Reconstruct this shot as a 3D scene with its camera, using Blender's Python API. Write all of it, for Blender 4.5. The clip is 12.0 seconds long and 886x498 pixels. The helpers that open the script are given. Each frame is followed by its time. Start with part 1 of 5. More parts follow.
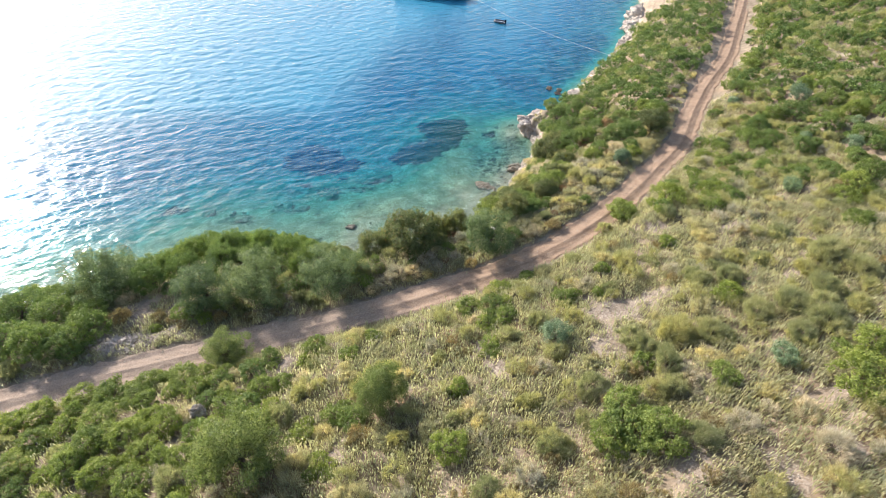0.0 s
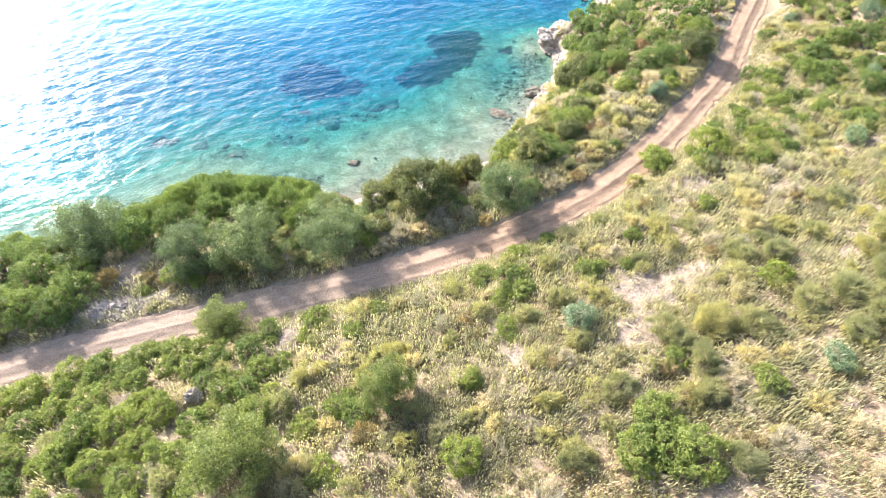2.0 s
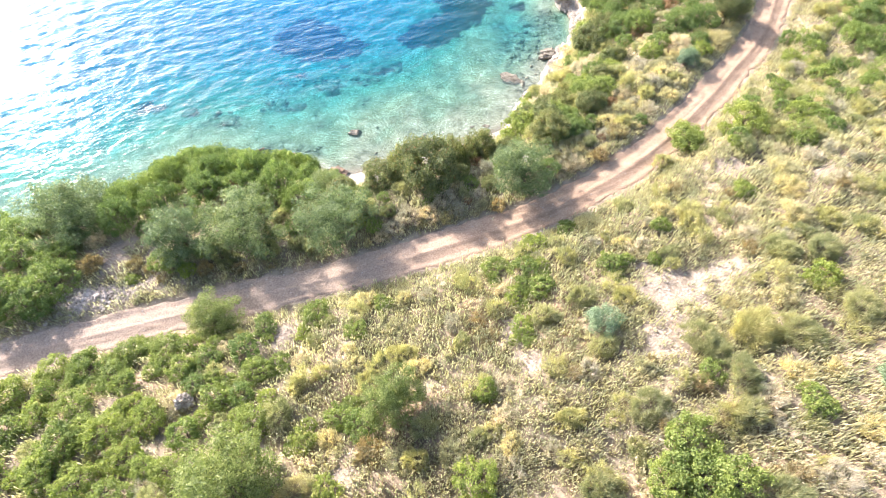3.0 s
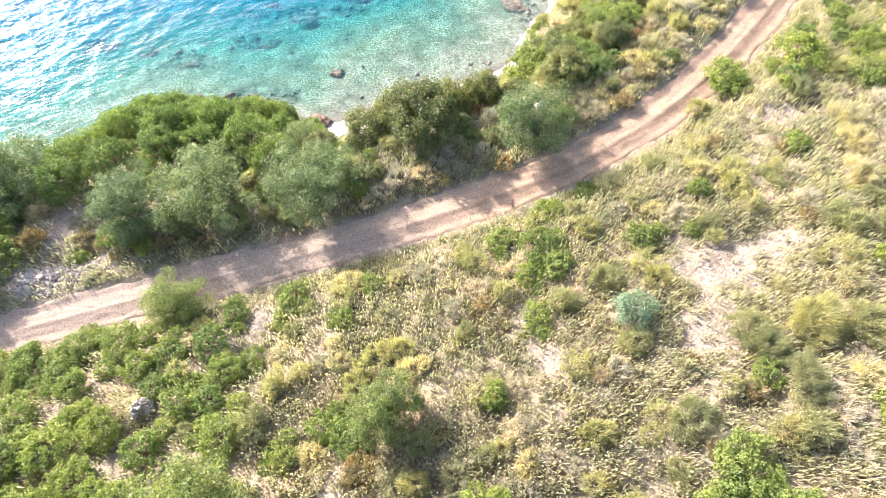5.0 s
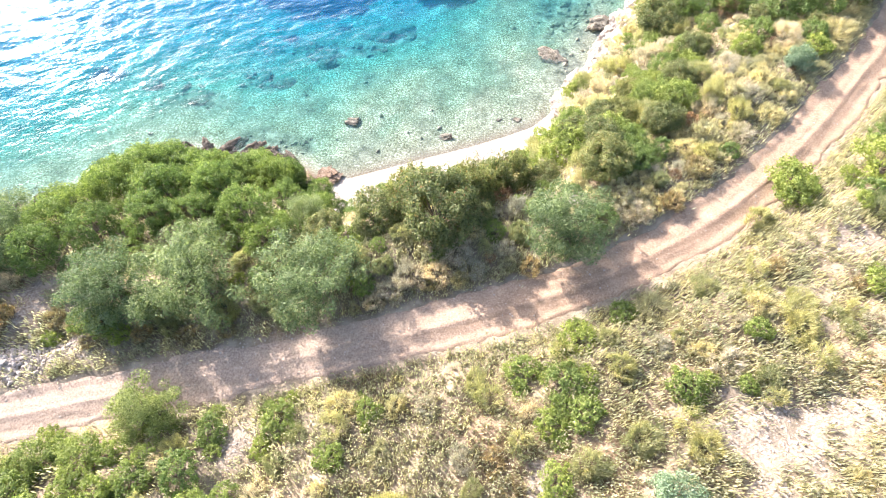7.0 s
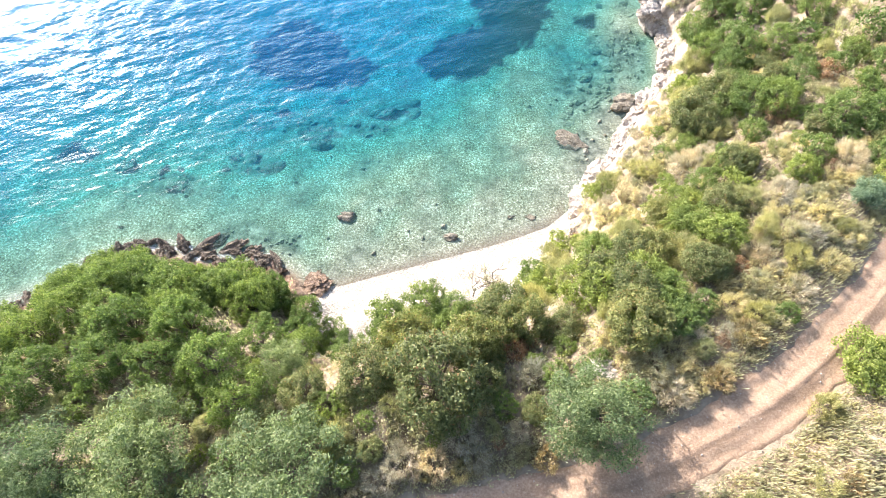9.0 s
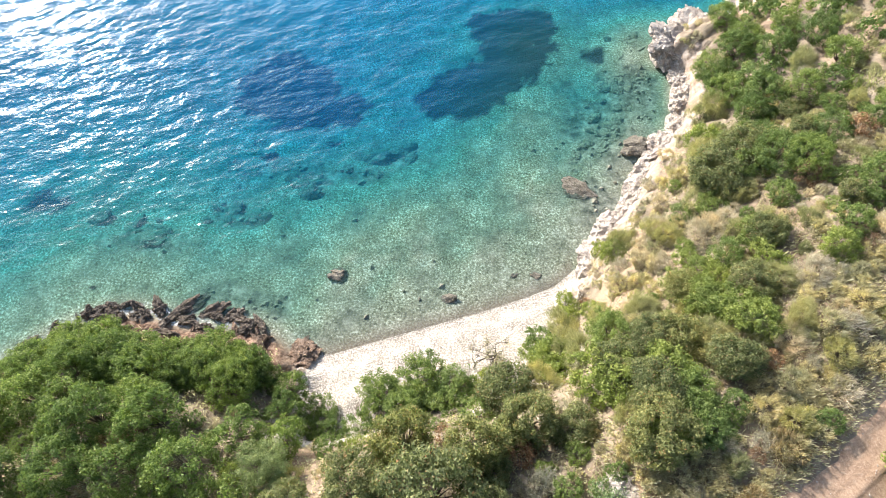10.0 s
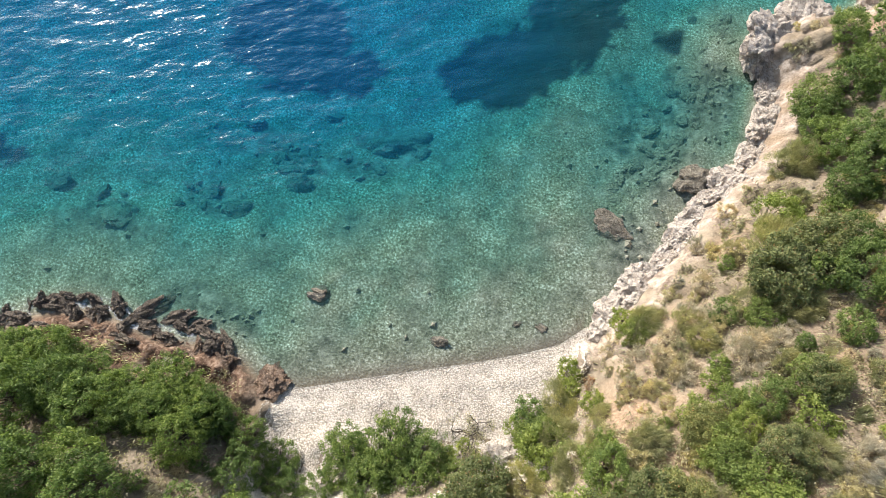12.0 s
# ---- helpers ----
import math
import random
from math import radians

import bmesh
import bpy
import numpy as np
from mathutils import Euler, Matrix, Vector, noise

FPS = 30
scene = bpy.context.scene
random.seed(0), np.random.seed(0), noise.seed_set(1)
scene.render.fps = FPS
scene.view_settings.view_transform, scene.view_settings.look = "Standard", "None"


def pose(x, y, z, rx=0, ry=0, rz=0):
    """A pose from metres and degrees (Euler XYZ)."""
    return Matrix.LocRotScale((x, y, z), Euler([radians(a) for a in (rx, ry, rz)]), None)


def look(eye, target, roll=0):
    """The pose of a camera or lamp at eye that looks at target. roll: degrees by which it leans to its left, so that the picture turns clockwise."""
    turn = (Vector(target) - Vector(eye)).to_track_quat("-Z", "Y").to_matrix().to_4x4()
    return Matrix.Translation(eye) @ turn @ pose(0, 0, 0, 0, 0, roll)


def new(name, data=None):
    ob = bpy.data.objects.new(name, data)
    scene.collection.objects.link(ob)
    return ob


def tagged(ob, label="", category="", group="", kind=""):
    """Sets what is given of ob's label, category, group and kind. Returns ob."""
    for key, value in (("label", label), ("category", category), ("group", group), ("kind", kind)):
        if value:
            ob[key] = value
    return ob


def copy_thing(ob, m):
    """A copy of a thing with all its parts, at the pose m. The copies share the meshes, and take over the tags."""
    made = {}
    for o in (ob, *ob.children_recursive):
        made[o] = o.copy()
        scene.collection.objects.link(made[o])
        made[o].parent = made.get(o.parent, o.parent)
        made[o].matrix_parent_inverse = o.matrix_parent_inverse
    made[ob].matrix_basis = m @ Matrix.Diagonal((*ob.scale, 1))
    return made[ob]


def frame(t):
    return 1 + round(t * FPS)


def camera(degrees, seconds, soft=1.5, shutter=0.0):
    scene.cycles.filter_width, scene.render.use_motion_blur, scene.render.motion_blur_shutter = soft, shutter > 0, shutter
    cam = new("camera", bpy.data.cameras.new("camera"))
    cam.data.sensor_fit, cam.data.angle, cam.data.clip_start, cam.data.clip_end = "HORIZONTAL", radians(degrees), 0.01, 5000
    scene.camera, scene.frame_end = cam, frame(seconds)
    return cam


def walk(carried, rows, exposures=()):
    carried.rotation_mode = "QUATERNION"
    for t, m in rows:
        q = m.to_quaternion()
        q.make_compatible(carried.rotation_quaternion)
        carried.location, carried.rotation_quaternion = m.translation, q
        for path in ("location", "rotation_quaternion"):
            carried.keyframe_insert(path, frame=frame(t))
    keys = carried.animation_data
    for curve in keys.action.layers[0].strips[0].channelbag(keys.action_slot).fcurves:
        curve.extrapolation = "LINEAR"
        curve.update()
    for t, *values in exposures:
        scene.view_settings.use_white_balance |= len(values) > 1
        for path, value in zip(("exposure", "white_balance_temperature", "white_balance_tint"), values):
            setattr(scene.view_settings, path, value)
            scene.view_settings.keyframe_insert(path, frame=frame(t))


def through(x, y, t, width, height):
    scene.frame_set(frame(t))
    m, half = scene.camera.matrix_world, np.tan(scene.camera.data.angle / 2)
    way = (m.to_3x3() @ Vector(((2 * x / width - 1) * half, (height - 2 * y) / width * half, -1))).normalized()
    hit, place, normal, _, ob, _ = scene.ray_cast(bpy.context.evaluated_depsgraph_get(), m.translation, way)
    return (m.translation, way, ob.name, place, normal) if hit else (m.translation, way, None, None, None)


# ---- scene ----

cam = camera(78.3, 12.0, soft=0.7)
METRES, EYE, TILT, LEAN, TURN = 45.0, 37.9, -42.5, -1.0, 0.0
ROWS = [
    (0.0, 0.0, 0.0, 0.0, 0.0, 0.0, 0.0),
    (0.5, -0.0005, 0.0165, 0.0168, 0.1, -1.2, 0.03),
    (1.0, -0.0012, 0.0379, 0.0384, 0.22, -5.23, 0.05),
    (1.5, -0.0027, 0.0628, 0.0646, 0.49, -8.48, -0.06),
    (2.0, -0.0062, 0.0917, 0.0887, 0.85, -10.65, -0.3),
    (2.5, -0.0114, 0.128, 0.1084, 1.12, -13.0, -0.49),
    (3.0, -0.0186, 0.1639, 0.1213, 1.05, -15.41, -0.57),
    (3.5, -0.0215, 0.1937, 0.1198, 0.33, -17.72, 0.16),
    (5.5, -0.0233, 0.3058, 0.1448, 0.35, -22.66, 0.14),
    (6.0, -0.0231, 0.3345, 0.1643, 0.97, -22.66, -0.48),
    (6.5, -0.0243, 0.3654, 0.1869, 2.26, -22.7, -1.76),
    (8.5, -0.0353, 0.5111, 0.2963, 4.32, -22.42, -3.81),
    (9.0, -0.0389, 0.5511, 0.3233, 4.26, -22.41, -3.71),
    (9.5, -0.0429, 0.5933, 0.3498, 4.19, -22.43, -3.63),
    (10.0, -0.0475, 0.638, 0.3783, 4.19, -22.46, -3.74),
    (10.5, -0.0503, 0.6837, 0.4072, 3.92, -24.1, -3.36),
    (11.0, -0.0545, 0.7325, 0.4411, 4.44, -28.2, -4.02),
    (11.5, -0.0567, 0.7809, 0.476, 7.29, -32.59, -6.89),
    (12.0, -0.0626, 0.833, 0.5142, 10.19, -37.39, -9.93),
]
EXPOSURES = [(0.0, 0.92, 6500, 13), (1.0, 1.26, 6500, 14), (2.0, 1.68, 6500, 16), (3.0, 1.90, 6500, 18), (5.5, 1.84, 6500, 18), (6.5, 2.0, 6500, 18), (8.5, 1.84, 6500, 16), (9.5, 1.47, 6500, 14), (10.5, 0.88, 6500, 12), (12.0, 0.62, 6500, 11)]
walk(cam, [(t, pose(0, 0, EYE, TILT, LEAN, TURN) @ pose(METRES * x, METRES * y, METRES * z, 90 + pitch, roll, yaw)) for t, x, y, z, yaw, pitch, roll in ROWS], EXPOSURES)

# ---- sky and sun ----
SUN_LEFT, SUN_UP = 46.0, 24.0  # degrees to the left of straight ahead, degrees over the horizon
sky_world = bpy.data.worlds.new("sky")
scene.world = sky_world
sky_world.use_nodes = True
sky_nodes = sky_world.node_tree.nodes
sky_tex = sky_nodes.new("ShaderNodeTexSky")
sky_tex.sky_type, sky_tex.sun_disc = "NISHITA", False
sky_tex.dust_density = 2.2
sky_tex.sun_elevation, sky_tex.sun_rotation = radians(SUN_UP), radians(-SUN_LEFT)
sky_world.node_tree.links.new(sky_tex.outputs[0], sky_nodes["Background"].inputs[0])
sky_nodes["Background"].inputs[1].default_value = 0.15
sun_lamp = bpy.data.lights.new("sun", "SUN")
sun_lamp.energy, sun_lamp.angle, sun_lamp.color = 4.25, radians(0.55), (1.0, 0.955, 0.90)
sun_dir = Vector((-math.sin(radians(SUN_LEFT)) * math.cos(radians(SUN_UP)), math.cos(radians(SUN_LEFT)) * math.cos(radians(SUN_UP)), math.sin(radians(SUN_UP))))
sun_ob = new("sun", sun_lamp)
sun_ob.matrix_world = look(sun_dir * 300, (0, 0, 0))

# ---- the lie of the land ----
# the waterline, from the far shore on one hand round the cove to the other
COAST = np.array([(-2600, -900), (-300, -70), (-90, 14), (-50, 28), (-33, 34.3), (-28.5, 36), (-26.3, 37.5), (-24.5, 39.2), (-22.5, 40.5), (-19.9, 40.9), (-16.8, 40.3),
                  (-13.6, 40.8), (-11.6, 40.2), (-10, 38.8), (-4.2, 41.2), (1.5, 43.5), (5.3, 45.5), (7.1, 49.3), (9.1, 52.4), (9.5, 54.1)])
COAST = np.vstack([COAST, [(11, 56), (12.7, 58.9), (12.7, 61.4), (13, 63.6), (11.6, 64.4), (12, 66), (13.9, 68), (15.6, 68.1), (17, 68.7), (19.3, 71.5),
                           (20.6, 76.5), (25, 82.5), (29, 88), (34, 97), (39, 109.6), (43, 120), (60, 160), (200, 420), (1200, 2700)]])
# the middle of the dirt track, with its height
TRACK = np.array([(-2600, -1000, 12), (-300, -110, 9), (-60, 6, 4.6), (-38, 16.4, 5.2), (-26.2, 21, 5.7), (-16, 23.8, 6.3), (-7.1, 26.2, 6.9), (-1, 28, 7.6), (4.2, 29.7, 8.3),
                  (8.2, 31.7, 8.8), (11.9, 34.2, 9.2), (16.2, 38.4, 9.4), (20, 43, 9.3), (23.7, 47.4, 9.1), (27.2, 54.3, 9.1), (31.5, 61.5, 9), (36.7, 68.7, 9),
                  (42.5, 79, 9), (49.2, 92, 9.2), (60, 115, 10), (150, 300, 13), (1200, 2600, 20)])
TRACK_HALF = 1.35


def rounded(line, times=2):
    """Cuts the corners of a line, so that it bends softly."""
    for _ in range(times):
        a, b = line[:-1], line[1:]
        line = np.vstack([line[:1], np.stack([a * 0.75 + b * 0.25, a * 0.25 + b * 0.75], 1).reshape(-1, line.shape[1]), line[-1:]])
    return line


TRACK[3:17] += [(0.20, -0.62, 0.45)] * 7 + [(0.45, -0.50, 0.45)] * 4 + [(0.5, -0.35, 0.3)] * 3
COAST, TRACK = rounded(COAST, 1), rounded(TRACK, 2)


def to_line(x, y, line):
    """The distance to a line (plus to the right of its way, minus to its left) and what its further columns hold there."""
    best, side, extra = np.full(x.shape, 1e18), np.ones(x.shape), np.zeros(x.shape)
    for a, b in zip(line[:-1], line[1:]):
        dx, dy = b[0] - a[0], b[1] - a[1]
        f = np.clip(((x - a[0]) * dx + (y - a[1]) * dy) / (dx * dx + dy * dy), 0, 1)
        ex, ey = x - a[0] - f * dx, y - a[1] - f * dy
        d = ex * ex + ey * ey
        near = d < best
        best = np.where(near, d, best)
        side = np.where(near, np.where(ex * dy - ey * dx > 0, 1.0, -1.0), side)
        if len(a) > 2:
            extra = np.where(near, a[2] + f * (b[2] - a[2]), extra)
    return np.sqrt(best) * side, extra


def step(a, b, v):
    f = np.clip((v - a) / (b - a), 0, 1)
    return f * f * (3 - 2 * f)


def waves_of(x, y, size, seed, layers=3):
    """Soft unevenness between about -1 and 1, from crossed waves of many directions."""
    rng, total, amp, norm = np.random.RandomState(seed), np.zeros(np.shape(x)), 1.0, 0.0
    for _ in range(layers):
        for _ in range(5):
            a, p, k = rng.uniform(0, 6.283), rng.uniform(0, 6.283), 6.283 / (size * rng.uniform(0.7, 1.5))
            total = total + amp * np.sin((x * math.cos(a) + y * math.sin(a)) * k + p + 1.3 * np.sin((x * math.sin(a) - y * math.cos(a)) * k * 0.53 + p * 1.7))
        norm += amp * 1.6
        size, amp = size * 0.47, amp * 0.55
    return total / norm


def shoal(s):
    """How far the cove's floor lies up from the open sea's, s metres offshore."""
    return 0.3 + 0.7 * step(45, 130, s)


def lay(x, y):
    """For places on the plan: the height of the ground, the way inland from the waterline, and from the track's middle (uphill plus)."""
    x, y = np.asarray(x, float), np.asarray(y, float)
    d, _ = to_line(x, y, COAST)
    e, zr = to_line(x, y, TRACK)
    beach = step(-11.5, -8.5, x) * (1 - step(4.0, 6.5, x)) * step(30, 36, y)
    left = 1 - step(-12, -9, x)
    edge = np.maximum(-e - TRACK_HALF, 0)
    # between water and track
    shelf = beach * 4.4 + left * 1.2 + (1 - beach) * (1 - left) * 0.25
    inner = np.maximum(d - shelf, 0)
    u = inner / np.maximum(inner + edge, 1e-6)
    low = np.where(beach > 0.5, 0.26 * np.clip(d, 0, 4.6), 0.65 * step(0, 0.7, d) * (0.7 + 0.5 * waves_of(x, y, 1.6, 5)))
    cliff = (1 - beach) * (1 - left) * step(0.0, 0.9, d) * 1.1
    steepness = 2.7 - 0.9 * step(4, 8, x)
    bank = low + cliff * (1 - u) + (zr - low) * (1 - (1 - u) ** steepness)
    # uphill of the track
    up = np.maximum(e - TRACK_HALF, 0)
    hill = zr + 0.55 * step(0, 2.0, up) + 0.325 * np.minimum(up, 160) + 0.12 * np.maximum(up - 160, 0)
    rough = 0.22 * waves_of(x, y, 9, 1) + 0.07 * waves_of(x, y, 2.2, 2)
    off = np.abs(e) - TRACK_HALF
    z = np.where(e > 0, hill, np.where(off < 0, zr, bank)) + rough * step(0, 2.5, off) * step(0.5, 3.5, d)
    z = z + (1 - beach) * 0.22 * waves_of(x, y, 1.0, 7) * step(0, 0.5, d) * (1 - step(1.2, 3.0, d))
    # two worn wheel ruts and a raised middle
    z = z + np.where(off < 0.3, -0.06 * np.exp(-((np.abs(e) - 0.72) / 0.27) ** 2) + 0.05 * np.exp(-(e / 0.25) ** 2) + 0.02 * waves_of(x, y, 0.9, 4), 0)
    # under water
    s = np.maximum(-d, 0)
    steep = 1 - beach
    bed = -(0.10 * s + 0.9 * steep * step(0, 1.5, s) * step(9, 13, x) + 0.45 * left * step(0, 2, s) + 1.1 * (1 - step(-20, -7, x)) * step(1.5, 9, s) + 2.0 * step(64, 74, y) * step(0, 4, s) + 1.3 * step(50, 58, y) * step(0, 8, x) * step(1, 7, s) + 2.6 * step(6, 20, s) + 3.2 * step(20, 55, s) + 0.05 * np.maximum(s - 55, 0))
    bed = np.maximum(bed, -40) + (0.10 * waves_of(x, y, 6, 8) + 0.05 * waves_of(x, y, 1.4, 9)) * step(0.5, 5, s)
    return np.where(d > 0, z, bed * shoal(s)), d, e

# ---- materials ----
def material(name):
    m = bpy.data.materials.new(name)
    m.use_nodes = True
    m.node_tree.nodes.clear()
    return m, m.node_tree.nodes, m.node_tree.links


def node(nodes, kind, **inputs):
    n = nodes.new("ShaderNode" + kind)
    for key, value in inputs.items():
        n.inputs[key.replace("_", " ")].default_value = value
    return n


def spot(nodes, links, size, detail=6.0, rough=0.6, vector=None):
    """Noise with features of about that size in metres."""
    n = node(nodes, "TexNoise", Scale=1.0 / size, Detail=detail, Roughness=rough)
    links.new((vector or nodes.get("place") or add_place(nodes)).outputs[0], n.inputs["Vector"])
    return n.outputs["Fac"]


def add_place(nodes):
    n = nodes.new("ShaderNodeNewGeometry")
    n.name = "place"
    return n


def ramp(nodes, links, fac, stops):
    n = nodes.new("ShaderNodeValToRGB")
    while len(n.color_ramp.elements) < len(stops):
        n.color_ramp.elements.new(0.5)
    for el, (pos, col) in zip(n.color_ramp.elements, stops):
        el.position, el.color = pos, (*col, 1)
    links.new(fac, n.inputs[0])
    return n.outputs[0]


def mix(nodes, links, fac, a, b, kind="MIX"):
    n = nodes.new("ShaderNodeMix")
    n.data_type, n.blend_type = "RGBA", kind
    for sock, value in ((n.inputs[0], fac), (n.inputs[6], a), (n.inputs[7], b)):
        if isinstance(value, bpy.types.NodeSocket):
            links.new(value, sock)
        else:
            sock.default_value = value if not isinstance(value, tuple) else (*value, 1)[:4]
    return n.outputs[2]


def math_node(nodes, links, op, a, b=0.0, clamp=False):
    n = nodes.new("ShaderNodeMath")
    n.operation, n.use_clamp = op, clamp
    for sock, value in zip(n.inputs, (a, b)):
        if isinstance(value, bpy.types.NodeSocket):
            links.new(value, sock)
        else:
            sock.default_value = value
    return n.outputs[0]


def finish(m, nodes, links, colour, rough=0.9, bump=None, depth=0.02, strength=0.6, metal=0.0, spec=0.3):
    shader = node(nodes, "BsdfPrincipled", Metallic=metal, Specular_IOR_Level=spec)
    if isinstance(rough, bpy.types.NodeSocket):
        links.new(rough, shader.inputs["Roughness"])
    else:
        shader.inputs["Roughness"].default_value = rough
    if isinstance(colour, tuple):
        shader.inputs["Base Color"].default_value = (*colour, 1)
    else:
        links.new(colour, shader.inputs["Base Color"])
    if bump is not None:
        b = node(nodes, "Bump", Strength=strength, Distance=depth)
        links.new(bump, b.inputs["Height"])
        links.new(b.outputs[0], shader.inputs["Normal"])
    out = nodes.new("ShaderNodeOutputMaterial")
    links.new(shader.outputs[0], out.inputs[0])
    return m


def mask(nodes, name):
    n = nodes.new("ShaderNodeAttribute")
    n.attribute_name = name
    return n.outputs["Fac"]


def ground_material():
    m, n, l = material("hillside soil and seabed")
    big, mid, fine = spot(n, l, 5.0), spot(n, l, 0.9), spot(n, l, 0.12, 4)
    straw = ramp(n, l, mid, [(0.3, (0.13, 0.105, 0.07)), (0.5, (0.235, 0.19, 0.135)), (0.72, (0.36, 0.305, 0.225))])
    soil = ramp(n, l, fine, [(0.3, (0.20, 0.13, 0.08)), (0.55, (0.34, 0.245, 0.165)), (0.75, (0.46, 0.37, 0.275))])
    land = mix(n, l, ramp(n, l, big, [(0.48, (0, 0, 0)), (0.68, (1, 1, 1))]), straw, soil)
    chalk = ramp(n, l, fine, [(0.32, (0.13, 0.10, 0.075)), (0.5, (0.24, 0.195, 0.15)), (0.7, (0.38, 0.335, 0.285))])
    land = mix(n, l, math_node(n, l, "MULTIPLY", mask(n, "bare"), ramp(n, l, mid, [(0.35, (0.2, 0.2, 0.2)), (0.55, (1, 1, 1))])), land, chalk)
    stone = ramp(n, l, spot(n, l, 0.5, 8, 0.7), [(0.35, (0.13, 0.095, 0.07)), (0.48, (0.34, 0.275, 0.22)), (0.66, (0.55, 0.48, 0.41))])
    land = mix(n, l, mask(n, "rock"), land, stone)
    rust = ramp(n, l, spot(n, l, 0.35, 8, 0.75), [(0.38, (0.04, 0.026, 0.018)), (0.5, (0.15, 0.09, 0.058)), (0.64, (0.36, 0.27, 0.20))])
    land = mix(n, l, mask(n, "rust"), land, rust)
    # sand, its palest stop painting caustic-like flecks of light on the bed
    sand = ramp(n, l, math_node(n, l, "ADD", math_node(n, l, "MULTIPLY", spot(n, l, 0.13, 3, 0.7), 0.72), math_node(n, l, "MULTIPLY", spot(n, l, 1.6, 4), 0.28)), [(0.36, (0.08, 0.085, 0.055)), (0.48, (0.25, 0.26, 0.18)), (0.56, (0.42, 0.43, 0.33)), (0.64, (0.85, 0.86, 0.75))])
    weed = ramp(n, l, spot(n, l, 0.6, 6, 0.7), [(0.3, (0.006, 0.010, 0.012)), (0.7, (0.03, 0.038, 0.035))])
    cobble = ramp(n, l, spot(n, l, 0.7, 5, 0.75), [(0.36, (0.07, 0.085, 0.065)), (0.52, (0.22, 0.23, 0.18)), (0.7, (0.5, 0.5, 0.42))])
    bed = mix(n, l, mask(n, "stony"), sand, cobble)
    bed = mix(n, l, mask(n, "weed"), bed, weed)
    land = mix(n, l, mask(n, "wet"), land, bed)
    return finish(m, n, l, land, 0.92, math_node(n, l, "ADD", mid, fine), 0.12, 0.7)


def track_material():
    m, n, l = material("packed reddish dirt")
    fine, mid, big = spot(n, l, 0.10, 6, 0.7), spot(n, l, 0.7), spot(n, l, 4.0)
    dirt = ramp(n, l, mid, [(0.3, (0.22, 0.135, 0.085)), (0.52, (0.34, 0.22, 0.14)), (0.72, (0.45, 0.315, 0.21))])
    grit = ramp(n, l, fine, [(0.35, (0.18, 0.13, 0.09)), (0.55, (0.36, 0.265, 0.185)), (0.7, (0.56, 0.475, 0.37))])
    col = mix(n, l, 0.45, dirt, grit)
    col = mix(n, l, math_node(n, l, "MULTIPLY", mask(n, "stones"), 0.55), col, ramp(n, l, fine, [(0.35, (0.19, 0.15, 0.12)), (0.65, (0.42, 0.355, 0.295))]))
    col = mix(n, l, math_node(n, l, "MULTIPLY", mask(n, "crown"), 0.5), col, (0.17, 0.11, 0.07))
    return finish(m, n, l, col, 0.93, math_node(n, l, "ADD", fine, mid), 0.06, 0.6)


def pebble_material(name, dark, light):
    m, n, l = material(name)
    g = nodes_random(n)
    col = ramp(n, l, g, [(0.0, dark), (0.5, tuple((a + b) / 2 for a, b in zip(dark, light))), (1.0, light)])
    col = mix(n, l, 0.35, col, ramp(n, l, spot(n, l, 0.25), [(0.3, dark), (0.7, light)]))
    return finish(m, n, l, col, 0.85, spot(n, l, 0.08, 3), 0.02, 0.5)


def shingle_material():
    """Small stones packed together, paler and darker in bands along the water."""
    m, n, l = material("pale shingle")
    v = node(n, "TexVoronoi", Scale=11.0)
    l.new((n.get("place") or add_place(n)).outputs[0], v.inputs["Vector"])
    tone = math_node(n, l, "ADD", math_node(n, l, "MULTIPLY", v.outputs["Distance"], 0.55), math_node(n, l, "MULTIPLY", spot(n, l, 0.9, 5), 0.6))
    col = ramp(n, l, tone, [(0.3, (0.70, 0.65, 0.58)), (0.5, (0.54, 0.49, 0.42)), (0.74, (0.28, 0.245, 0.20))])
    return finish(m, n, l, col, 0.9, math_node(n, l, "SUBTRACT", spot(n, l, 0.3, 4), v.outputs["Distance"]), 0.06, 0.8)


def nodes_random(n):
    return (n.get("place") or add_place(n)).outputs["Random Per Island"]


def rock_material(name, dark, mid_col, light, size=0.6):
    m, n, l = material(name)
    coarse, fine = spot(n, l, size, 8, 0.7), spot(n, l, size * 0.2, 5, 0.7)
    col = ramp(n, l, coarse, [(0.3, dark), (0.48, mid_col), (0.7, light)])
    col = mix(n, l, 0.4, col, ramp(n, l, fine, [(0.35, dark), (0.6, light)]))
    v = node(n, "TexVoronoi", Scale=1.2 / size)
    v.feature = "DISTANCE_TO_EDGE"
    l.new(n["place"].outputs[0], v.inputs["Vector"])
    crack = ramp(n, l, v.outputs[0], [(0.0, (0.35, 0.35, 0.35)), (0.05, (1, 1, 1))])
    col = mix(n, l, 0.6, col, crack, "MULTIPLY")
    return finish(m, n, l, col, 0.88, math_node(n, l, "ADD", coarse, fine), 0.25, 0.9)


